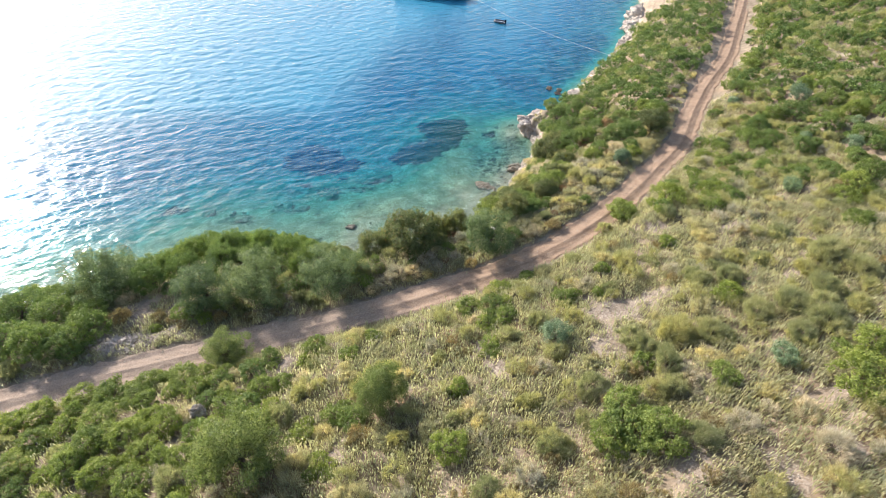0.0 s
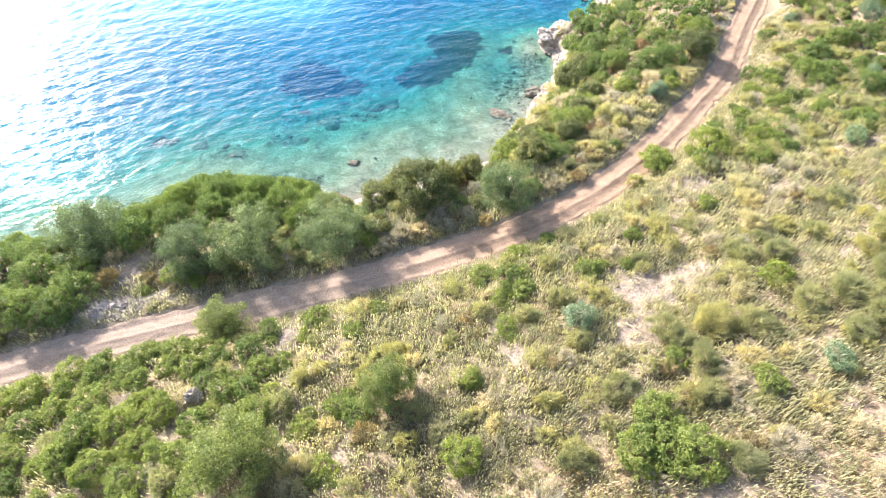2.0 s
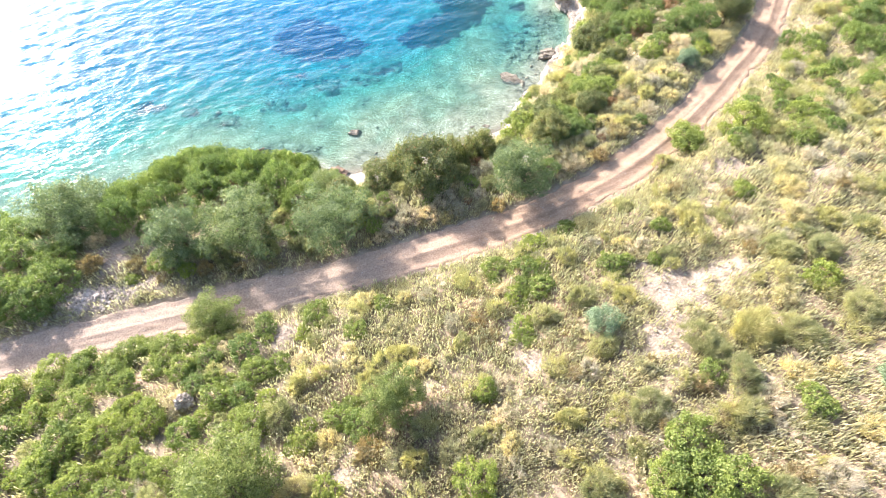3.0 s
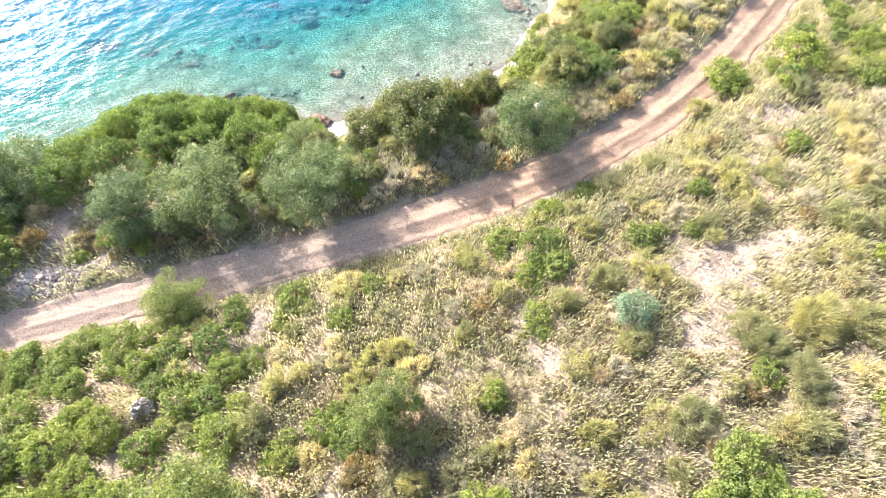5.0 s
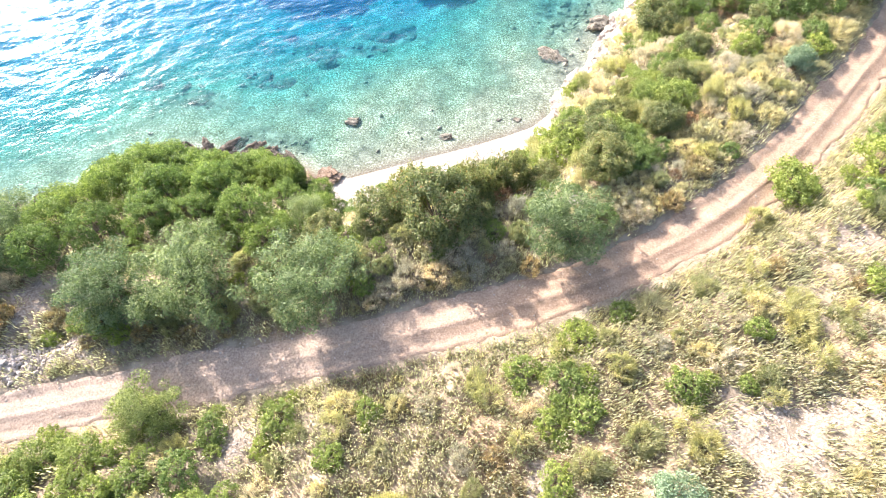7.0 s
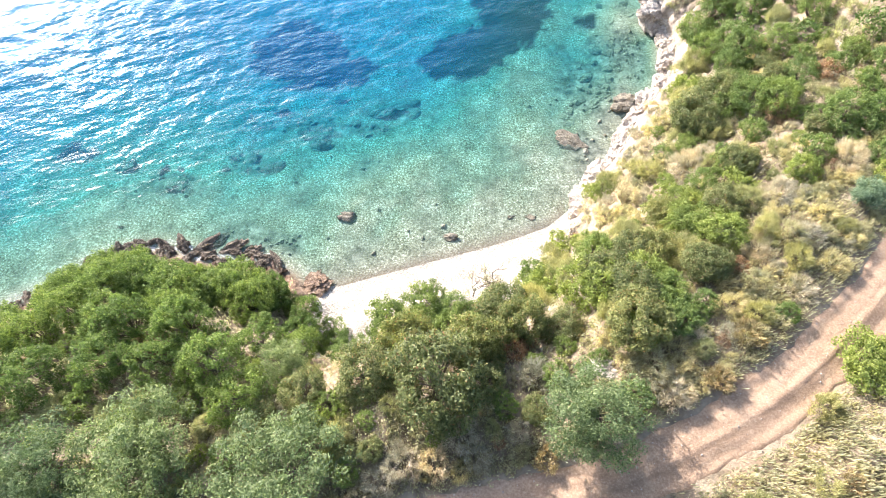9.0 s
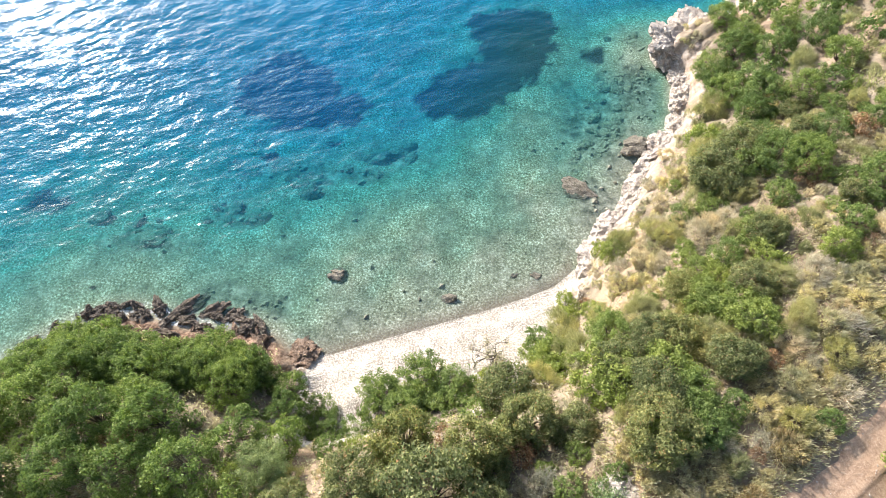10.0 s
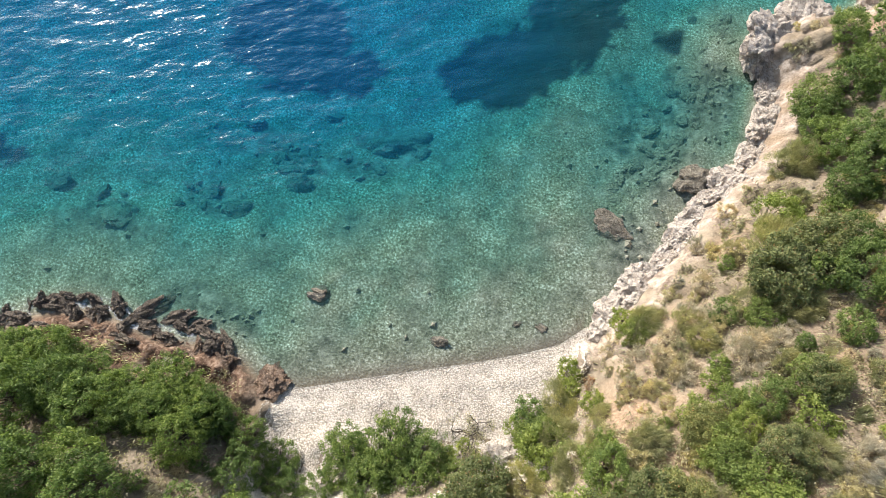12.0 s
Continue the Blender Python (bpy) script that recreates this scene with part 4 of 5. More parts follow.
far_places = []
scatter = random.Random(11)
cells = [(-46 + i * 1.55 + scatter.uniform(-0.75, 0.75), 4 + j * 1.55 + scatter.uniform(-0.75, 0.75)) for j in range(74) for i in range(76)]
_, cell_d, cell_e = lay(*np.array(cells).T)
for (x, y), d, e in zip(cells, cell_d.tolist(), cell_e.tolist()):
    pick, size = scatter.random(), scatter.uniform(0.7, 1.25)
    if (-11 < x < 5 and d < 4.6 and y > 33) or d < 0.9 or abs(e) < TRACK_HALF + (0.75 if y < 45 else 0.45) or e > 34 or (x < -33 and e > 6) or x < -43 or y > 100 or x > 64:
        continue
    if any(math.hypot((x - a) / (rx + 0.5), (y - b) / (ry + 0.5)) < 1 for a, b, rx, ry in BARE):
        continue
    for kind, chance in zone(x, y, d, e):
        pick -= chance
        if pick < 0:
            r = size * {"broom": 0.85, "dry": 0.75, "orange": 0.7, "dark": 1.35}.get(kind, 1.2 if e < 0 or y > 40 else 1.0)
            if abs(e) < TRACK_HALF + 0.8 * r:
                r *= 0.7
            if not free(x, y, r):
                break
            if y > 56 or x < -33 or x > 40:
                far_places.append((kind, x, y, r))
                planted.append((x, y, r))
            elif USED.get(kind, 0) < 290:
                plant(kind, x, y, r)
            break

# smaller ones in the gaps
cells = [(-46 + i * 1.15 + scatter.uniform(-0.5, 0.5), 6 + j * 1.15 + scatter.uniform(-0.5, 0.5)) for j in range(96) for i in range(102)]
_, cell_d, cell_e = lay(*np.array(cells).T)
for (x, y), d, e in zip(cells, cell_d.tolist(), cell_e.tolist()):
    pick, r = scatter.random() * 0.9, scatter.uniform(0.5, 0.95)
    if d < 1.0 or abs(e) < TRACK_HALF + 0.35 + 0.6 * r or e > 32 or (x < -33 and e > 6) or x < -43 or y > 100 or x > 64 or (-10.5 < x < 5 and d < 5.2 and y > 33):
        continue
    if any(math.hypot((x - a) / (rx + 0.3), (y - b) / (ry + 0.3)) < 1 for a, b, rx, ry in BARE):
        continue
    if e > 0 and -8.5 < x and y < 33 and scatter.random() < 0.6:
        continue
    for kind, chance in zone(x, y, d, e):
        pick -= chance
        if pick < 0:
            if all((x - a) ** 2 + (y - b) ** 2 > (0.5 * (r + c)) ** 2 for a, b, c in planted):
                if y > 56 or x < -33 or x > 40:
                    far_places.append((kind, x, y, r * 1.15))
                    planted.append((x, y, r))
                elif USED.get(kind, 0) < 300:
                    plant(kind, x, y, r)
            break

# dry tussocks and dead bushes that fill the bank between track and shore
cells = [(-13 + i * 0.7 + scatter.uniform(-0.35, 0.35), 26 + j * 0.7 + scatter.uniform(-0.35, 0.35)) for j in range(58) for i in range(66)]
_, cell_d, cell_e = lay(*np.array(cells).T)
for (x, y), d, e in zip(cells, cell_d.tolist(), cell_e.tolist()):
    r, pick = scatter.uniform(0.36, 0.72), scatter.random()
    if e > -TRACK_HALF - 0.7 * r or d < (0.75 if x > 5.5 else 1.2) or (-11 < x < 5.5 and d < 4.9 and y > 33) or (x < -9 and e > -3):
        continue
    kind = "straw" if pick < (0.62 if e > -4 else 0.3) else "dry" if pick < 0.78 else "rust" if pick < 0.84 else "broom" if pick < 0.93 else "lentisk"
    if USED.get(kind, 0) < 300 and all((x - a) ** 2 + (y - b) ** 2 > (0.52 * (r + c)) ** 2 for a, b, c in planted):
        plant(kind, x, y, r)

# close cover over the point, down to the ledge
cells = [(11 + i * 1.25 + scatter.uniform(-0.5, 0.5), 54 + j * 1.25 + scatter.uniform(-0.5, 0.5)) for j in range(26) for i in range(18)]
_, cell_d, cell_e = lay(*np.array(cells).T)
for (x, y), d, e in zip(cells, cell_d.tolist(), cell_e.tolist()):
    r, pick = scatter.uniform(0.8, 1.25), scatter.random()
    if d > 1.25 + 0.25 * r and e < -TRACK_HALF - 1.2 * r and all((x - a) ** 2 + (y - b) ** 2 > (0.48 * (r + c)) ** 2 for a, b, c in planted):
        far_places.append(("broom" if d < 2.2 or pick < 0.25 else "bright" if pick < 0.5 else "lentisk", x, y, r))
        planted.append((x, y, r))

# the woods further along the coast, too far to tell plant from plant
for kinds, name, label, mat in ((("lentisk", "dark", "teal", "olive"), "far_scrub", "dense dark green maquis covering the far slope", LEAF_LENTISK), (("bright",), "far_bright_scrub", "yellow-green scrub on the far slope", LEAF_BRIGHT),
                                (("broom", "dry", "orange"), "far_broom", "dull olive-coloured broom on the far slope", STEM_BROOM)):
    rng, heap = np.random.RandomState(len(name)), []
    for kind, x, y, r in far_places:
        if kind in kinds:
            if name == "far_broom":
                p = needles(rng, dome(rng, 32, r * 0.9, r * 0.9), 0.22 * r, 15, 0.3 * r, 0.024 * r)
            else:
                p = leaf_cloud(rng, dome(rng, 40, r, r * 1.15, lumps=9), 0.2 * r, 18, 0.088 * r)
            heap.append(p + np.array((x, y, height(x, y) - 0.05)))
    if heap:
        tagged(new(name, mesh_from(name, np.concatenate(heap), mat)), label, "scrub", kind="stuff")

# low broom and scrub on the open slope, mound beside mound
def mounds(name, label, mat, seed, tries, low, high, needle, weight, seaward=False):
    rng = np.random.RandomState(seed)
    x, y = rng.uniform(-26, 62, tries), rng.uniform(7, 98, tries)
    z, d, e = lay(x, y)
    r = rng.uniform(low, high, tries)
    ok = ((e < -TRACK_HALF - 0.7 * r) & (d > 1.3) & (x > 5) if seaward else (e > TRACK_HALF + 0.3 + r) & (e < 34)) & (rng.uniform(0, 1, tries) < weight(x, y)) & (patches(x, y, BARE) < 0.1)
    heap = []
    for px, py, pz, pr in zip(x[ok], y[ok], z[ok], r[ok]):
        if needle:
            p = needles(rng, dome(rng, 40, pr * 0.9, pr * 0.9), 0.22 * pr, 24, 0.22 * pr + 0.05, 0.010 + 0.002 * pr)
        else:
            p = leaf_cloud(rng, dome(rng, 40, pr, pr * 1.1, lumps=9), 0.2 * pr, 24, 0.03 + 0.025 * pr)
        heap.append(p + np.array((px, py, pz - 0.05)))
    tagged(new(name, mesh_from(name, np.concatenate(heap), mat)), label, "scrub", kind="stuff")


mounds("broom_scrub", "dull yellow-olive broom mounds all over the open slope", STEM_BROOM, 91, 2400, 0.45, 1.05, True, lambda x, y: 0.25 + 0.5 * step(6, 14, x) * step(-0.3, 0.3, waves_of(x, y, 8, 93)))
mounds("dry_scrub", "brownish dried scrub between the broom", STEM_ORANGE, 94, 1500, 0.3, 0.7, True, lambda x, y: 0.16 + 0.3 * step(4, 12, x) * step(0.0, 0.4, waves_of(x, y, 6, 95)))
mounds("green_scrub", "dense yellow-green scrub on the upper slope", LEAF_BRIGHT, 96, 2200, 0.5, 1.2, False, lambda x, y: 0.55 * step(30, 44, y) * step(-0.4, 0.1, waves_of(x, y, 9, 97)))

mounds("bank_grass", "pale dry tussocks on the bank below the track", GRASS_STRAW, 98, 13000, 0.3, 0.65, True, lambda x, y: 0.75 * step(32, 34, y) * (1 - step(52, 60, y)) * step(-0.2, 0.2, waves_of(x, y, 5, 99)), True)
mounds("bank_twigs", "greyish dead twigs on the bank below the track", STEM_DRY, 101, 3500, 0.25, 0.6, True, lambda x, y: 0.7 * step(36, 38, y) * (1 - step(52, 60, y)) * step(0.0, 0.3, waves_of(x, y, 6, 103)), True)

# ---- grass and pale flower spikes, past counting ----
def grass_field(name, label, mat, seed, tries, tall, width, count, weight):
    rng = np.random.RandomState(seed)
    x, y = rng.uniform(-30, 34, tries), rng.uniform(8, 56, tries)
    z, d, e = lay(x, y)
    ok = (d > 0.8) & ((d > 4.7) | (x < -10.5) | (x > 5) | (y < 33)) & (np.abs(e) > TRACK_HALF + 0.05) & (e < 32) & (rng.uniform(0, 1, tries) < weight(x, y, d, e))
    bare_spot = patches(x, y, BARE)
    ok &= rng.uniform(0, 1, tries) > bare_spot * 0.8
    heap = []
    for px, py, pz in zip(x[ok], y[ok], z[ok]):
        s = rng.uniform(0.6, 1.25)
        tuft = spikes(rng, count, 0.3 * s, tall * s, width) if width > 0.02 else blades(rng, count, 0.27 * s, tall * s, width, 0.06, 0.22)
        heap.append(tuft + np.array((px, py, pz - 0.03)))
    tagged(new(name, mesh_from(name, np.concatenate(heap), mat)), label, "grass", kind="stuff")


def open_slope(x, y, d, e):
    left = 1 - 0.65 * (1 - step(-11, -7, x))
    high = 1 - 0.75 * step(36, 46, y + 0 * x)
    clumpy = 0.85 + 0.5 * waves_of(x, y, 5, 61)
    return np.where(e > 0, left * high * clumpy, np.where((x > 6) & (y < 60), 0.12, 0.4))


def verge(x, y, d, e):
    near = np.exp(-((np.abs(e) - TRACK_HALF - 0.5) / 0.7) ** 2)
    return np.clip(near * 0.9 + 0.25 * np.where(e > 0, 0.6 + 0.8 * waves_of(x, y, 4, 63), np.where(e > -5, 1.0, 0.3)), 0, 1)


grass_field("flower_spikes", "silvery pale spikes of herbs standing all over the dry slope", GRASS_PALE, 71, 62000, 0.44, 0.028, 6, open_slope)
grass_field("straw_grass", "straw-coloured dry grass along the verges and slope", GRASS_STRAW, 72, 80000, 0.34, 0.018, 8, verge)


def low_herbs():
    """Knee-high cushions of dull green herbs between the grass."""
    rng = np.random.RandomState(73)
    x, y = rng.uniform(-30, 34, 26000), rng.uniform(8, 56, 26000)
    z, d, e = lay(x, y)
    ok = (d > 1.2) & ((d > 4.7) | (x < -10.5) | (x > 5) | (y < 33)) & (np.abs(e) > TRACK_HALF + 0.3) & (e < 32) & (rng.uniform(0, 1, 26000) < 0.6 + 0.4 * waves_of(x, y, 7, 65)) & (rng.uniform(0, 1, 26000) > patches(x, y, BARE) * 0.95)
    heap = []
    for px, py, pz in zip(x[ok], y[ok], z[ok]):
        r = rng.uniform(0.22, 0.5)
        heap.append(leaf_cloud(rng, rng.normal(size=(4, 3)) * (r * 0.6, r * 0.6, r * 0.12) + (0, 0, r * 0.45), r * 0.45, 9, 0.062, 0.45) + np.array((px, py, pz)))
    tagged(new("low_herbs", mesh_from("low herbs", np.concatenate(heap), LEAF_LOW)), "dull green low herbs between the dry grass", "herbs", kind="stuff")


low_herbs()

# ---- the shingle beach ----
def shore_at(s_from, s_to, step_len):
    """Places and inland directions at even steps along the waterline between two x values of the cove."""
    pts = COAST[(COAST[:, 0] >= s_from) & (COAST[:, 0] <= s_to) & (COAST[:, 1] > 30)]
    run = np.concatenate([[0], np.cumsum(np.hypot(*np.diff(pts, axis=0).T))])
    t = np.arange(0, run[-1], step_len)
    x, y = np.interp(t, run, pts[:, 0]), np.interp(t, run, pts[:, 1])
    w = np.stack([np.gradient(x), np.gradient(y)], -1)
    w /= np.linalg.norm(w, axis=1)[:, None]
    return x, y, np.stack([w[:, 1], -w[:, 0]], -1)


bx, by = np.meshgrid(np.arange(-12.5, 8.5, 0.16), np.arange(34.5, 48, 0.16))
bz, bd, _ = lay(bx, by)
on_beach = (bd > -0.9 + 0.35 * waves_of(bx, by, 2.5, 84)) & (bd < 5.0 + 0.5 * waves_of(bx, by, 3, 81)) & (bx > -10.3 + 0.25 * waves_of(bx, by, 2, 82)) & (bx < 5.3 + 0.1 * (by - 44))
bz = bz - 0.03 + 0.07 * step(-0.9, 0.1, bd) + 0.035 * np.sin(bd * 3.3 + 0.6 * waves_of(bx, by, 4, 83)) * step(0.2, 0.8, bd)
faces = grid_faces(*bx.shape)
faces = faces[on_beach.reshape(-1)[faces].all(1)]
tagged(new("beach", mesh_of("beach", np.stack([bx, by, bz], -1), faces, BEACH, True)), "small pale shingle beach in the cove", "beach", kind="structure")


def pebbles(name, label, x, y, z, low, high, mat, seed):
    """Flattened eight-faced stones lying about, joined."""
    rng = np.random.RandomState(seed)
    n = len(x)
    r = rng.uniform(low, high, (n, 1)) * rng.uniform(0.5, 1, (n, 1))
    a = rng.uniform(0, 6.283, n)
    ca, sa = np.stack([np.cos(a), np.sin(a), 0 * a], -1), np.stack([-np.sin(a), np.cos(a), 0 * a], -1)
    c, up = np.stack([x, y, z], -1), np.array((0, 0, 1.0))
    k = rng.uniform(0.6, 1.0, (n, 1))
    v = np.stack([c + ca * r, c + sa * r * k, c - ca * r, c - sa * r * k, c + up * r * 0.55, c - up * r * 0.3], 1)
    f = np.array([(0, 1, 4), (1, 2, 4), (2, 3, 4), (3, 0, 4), (1, 0, 5), (2, 1, 5), (3, 2, 5), (0, 3, 5)])
    tagged(new(name, mesh_of(name, v, (np.arange(n)[:, None, None] * 6 + f[None]).reshape(-1, 3), mat, False, 3)), label, "pebbles", kind="stuff")


rng = np.random.RandomState(5)
px, py = rng.uniform(-10.5, 5.5, 26000), rng.uniform(35, 47, 26000)
pz, pd, _ = lay(px, py)
ok = (pd > -0.2) & (pd < 4.9) & (px > -10.2)
pebbles("beach_pebbles", "pale rounded pebbles lying on the shingle", px[ok], py[ok], pz[ok] + 0.05, 0.02, 0.055, PEBBLE, 6)
px, py = rng.uniform(-30, 14, 9000), rng.uniform(38, 68, 9000)
pz, pd, _ = lay(px, py)
ok = (pd < -0.6) & (rng.uniform(0, 1, 9000) < 0.01 + 0.3 * patches(px, py, STONY))
pebbles("seabed_stones", "dark stones lying on the shallow seabed", px[ok], py[ok], pz[ok] + 0.02, 0.05, 0.34, STONE_MIX, 8)


# ---- rocks ----
def rock_mesh(seed, mat, flat=0.6, jag=0.35, level=3):
    """A broken boulder about one metre in radius."""
    bm = bmesh.new()
    bmesh.ops.create_icosphere(bm, subdivisions=level, radius=1.0)
    off = Vector((seed * 7.3, seed * 3.1, seed * 1.7))
    for v in bm.verts:
        p = v.co.copy()
        n = noise.noise(p * 1.1 + off) * 0.9 + noise.noise(p * 2.7 + off) * 0.45 + (0.5 - noise.cell(p * 2.2 + off)) * 0.5 + noise.noise(p * 5.0 + off) * 0.35 + (0.5 - noise.cell(p * 5.3 + off)) * 0.3
        v.co = p * (1 + jag * n)
        v.co.z *= flat
    me = bpy.data.meshes.new("rock")
    bm.to_mesh(me)
    bm.free()
    me.materials.append(mat)
    return me


LIME = [rock_mesh(k, LIMESTONE, 0.72, 0.4, 4) for k in range(5)]
POINT = [rock_mesh(k + 70, LIMESTONE, 0.7, 0.42, 5) for k in range(2)]
SUNK = [rock_mesh(k + 40, SUNK_ROCK, 0.45, 0.4) for k in range(2)]
SHORE = [rock_mesh(k + 10, DARK_ROCK, 0.5, 0.62, 4) for k in range(4)]
RUST = [rock_mesh(k + 20, RED_ROCK, 0.45, 0.6, 4) for k in range(3)]
SEA_ROCK = [rock_mesh(k + 30, BROWN_ROCK, 0.5, 0.4) for k in range(3)]
rock_rng = random.Random(3)


def rock(name, me, x, y, z, sx, sy, sz, label, group="", turn=None):
    ob = new(name, me)
    ob.matrix_basis = pose(x, y, z, rock_rng.uniform(-14, 14), rock_rng.uniform(-14, 14), rock_rng.uniform(0, 360) if turn is None else turn) @ Matrix.Diagonal((sx, sy, sz, 1))
    return tagged(ob, label, "rock", group)


# pale ledges at the foot of the scrub, from the beach to the point and beyond
for x, y, (ix, iy) in zip(*shore_at(5.3, 17.5, 0.68)):
    along_shore = math.degrees(math.atan2(ix, -iy))
    for inn, low, size in ((0.15, 0.3, 0.85), (0.65, 0.8, 0.6)):
        s = size * rock_rng.uniform(0.6, 1.2)
        qx, qy = x + ix * inn + rock_rng.uniform(-0.2, 0.2), y + iy * inn + rock_rng.uniform(-0.2, 0.2)
        rock("ledge_rock", rock_rng.choice(LIME), qx, qy, low * rock_rng.uniform(0.6, 1.15), s, s * rock_rng.uniform(0.5, 0.75), s * rock_rng.uniform(0.6, 0.95), "pale broken limestone rock at the water's edge", "limestone ledge rocks", along_shore + rock_rng.uniform(-25, 25))
for x, y, (ix, iy) in zip(*shore_at(18, 43, 2.8)):
    s = rock_rng.uniform(0.7, 1.5) * (1.6 if 92 < y < 112 else 1.0)
    rock("coast_rock", rock_rng.choice(LIME), x + ix * 0.4, y + iy * 0.4, rock_rng.uniform(0.1, 1.0), s, s * 0.8, s * rock_rng.uniform(0.6, 1.2), "pale orange-white rock along the far shore", "far shore rocks")
rock("headland_rock", POINT[0], 12.7, 65.6, 0.85, 1.75, 1.35, 0.95, "big undercut pale limestone block on the point", turn=20)
rock("headland_rock", POINT[1], 14.2, 67.2, 0.8, 1.7, 1.2, 0.85, "pale limestone slab behind the point's big block", turn=80)
# dark and rusty rocks beside the beach
for x, y, (ix, iy) in zip(*shore_at(-33, -11.3, 0.62)):
    for k in range(3):
        inn, s = rock_rng.uniform(-0.9, 0.8), rock_rng.uniform(0.14, 0.42)
        rusty = x > -17.5 and inn > -0.1
        rock("shore_rock", rock_rng.choice(RUST if rusty else SHORE), x + ix * inn, y + iy * inn, rock_rng.uniform(-0.12, 0.15) + max(0, inn) * 0.4, s * 1.15, s * rock_rng.uniform(0.35, 0.7), s * rock_rng.uniform(0.6, 1.1),
             "rusty red-brown rock beside the beach" if rusty else "dark wave-washed rock in the shallows", "rusty shore rocks" if rusty else "dark shore rocks")
for x, y, sx, sy in ((-17.6, 41.8, 1.0, 0.3), (-16.2, 41.6, 0.8, 0.28), (-15.0, 41.4, 0.6, 0.25)):
    rock("shore_slab", SHORE[0], x, y, -0.08, sx, sy, 0.3, "dark slanting rock slab awash in the shallows", "slabs awash", turn=38 + rock_rng.uniform(-8, 8))
rock("shore_boulder", RUST[1], -10.2, 39.7, 0.15, 0.75, 0.5, 0.5, "rusty brown boulder at the end of the beach", turn=70)
rock("pale_stone", LIME[2], -15.5, 39.5, 0.75, 0.3, 0.22, 0.2, "small white stone lying on the rusty rocks")
# rocks standing in the cove
rock("sea_rock", SEA_ROCK[0], -9.2, 44.8, -0.14, 0.55, 0.38, 0.4, "brown weedy rock awash off the beach", "rocks in the cove", 10)
rock("sea_rock", SEA_ROCK[1], -8.3, 44.9, -0.3, 0.2, 0.4, 0.25, "small brown rock just under the surface", "rocks in the cove", -15)
rock("sea_rock", SEA_ROCK[2], -2.25, 43.9, -0.02, 0.42, 0.25, 0.25, "small brown rock at the water's edge", "rocks in the cove", 20)
rock("sea_rock", SEA_ROCK[0], 3.0, 46.0, -0.1, 0.36, 0.24, 0.22, "small brown rock at the water's edge", "rocks in the cove", -10)
rock("sea_rock", SEA_ROCK[1], 1.6, 45.9, -0.12, 0.3, 0.2, 0.2, "small brown rock at the water's edge", "rocks in the cove", 30)
rock("sea_rock", SEA_ROCK[2], 5.6, 52.4, -0.1, 1.05, 0.6, 0.4, "flat pale-topped rock standing in the shallows", "rocks in the cove", -20)
rock("sea_rock", SEA_ROCK[0], 9.6, 56.3, 0.05, 0.95, 0.7, 0.7, "rounded brown rock close under the ledge", "rocks in the cove", 30)
def sunken(x, y, sx, sy, sz, label, turn):
    rock("sunken_rock", rock_rng.choice(SUNK), x, y, min(height(x, y) + 0.05, -0.12 - 0.7 * sz), sx, sy, sz, label, "sunken rocks", turn)


sunken(-6.6, 54.9, 1.1, 0.6, 0.45, "long weedy rock under clear water", 15)
sunken(-8.3, 54.0, 0.9, 0.5, 0.4, "long weedy rock under clear water", 30)
for x, y, s, turn in ((-12.3, 50.5, 0.75, 40), (-15.2, 48.4, 0.8, 5), (-17.0, 49.0, 0.6, 65), (-21.3, 46.3, 0.8, 20), (-16.2, 53.9, 0.6, 0), (-11.6, 55.4, 0.5, 10), (-25.4, 47.3, 0.7, 50)):
    sunken(x, y, s, s * 0.7, s * 0.45, "pale rock under clear water", turn)
for _ in range(22):  # a broken line of stones where the bottom drops away
    f = rock_rng.random()
    s = rock_rng.uniform(0.2, 0.5)
    sunken(-22 + 17 * f + rock_rng.gauss(0, 0.5), 46.8 + 8.6 * f + rock_rng.gauss(0, 0.5), s, s * rock_rng.uniform(0.5, 0.8), s * 0.5, "weedy stone where the seabed drops away", None)
for _ in range(110):  # boulders under the ledge
    f = rock_rng.random()
    s = rock_rng.uniform(0.16, 0.6)
    sunken(6.5 + 5.5 * f - abs(rock_rng.gauss(0, 1.6)), 50 + 16.5 * f + rock_rng.gauss(0, 1.0), s, s * rock_rng.uniform(0.5, 0.9), s * 0.5, "boulder under clear water below the ledge", None)
for x, y in ((16.9, 78.0), (18.4, 77.6), (18.0, 76.4)):
    rock("coast_rock", SHORE[1], x, y, 0.0, 0.4, 0.28, 0.35, "dark low rock off the far shore", "far shore rocks")
# on the hillside
rock("hill_rock", LIME[4], 4.9, 33.9, height(4.9, 33.9) + 0.1, 0.7, 0.5, 0.4, "pale rock lying behind the olive tree", turn=10)
rock("hill_rock", LIME[0], -13.8, 16.95, height(-13.8, 16.95) + 0.35, 0.36, 0.3, 0.62, "upright grey boulder among the green shrubs", turn=40)
rock("hill_rock", LIME[2], 1.9, 39.0, height(1.9, 39.0) + 0.2, 0.8, 0.55, 0.6, "pale boulder at the back of the beach", turn=30)

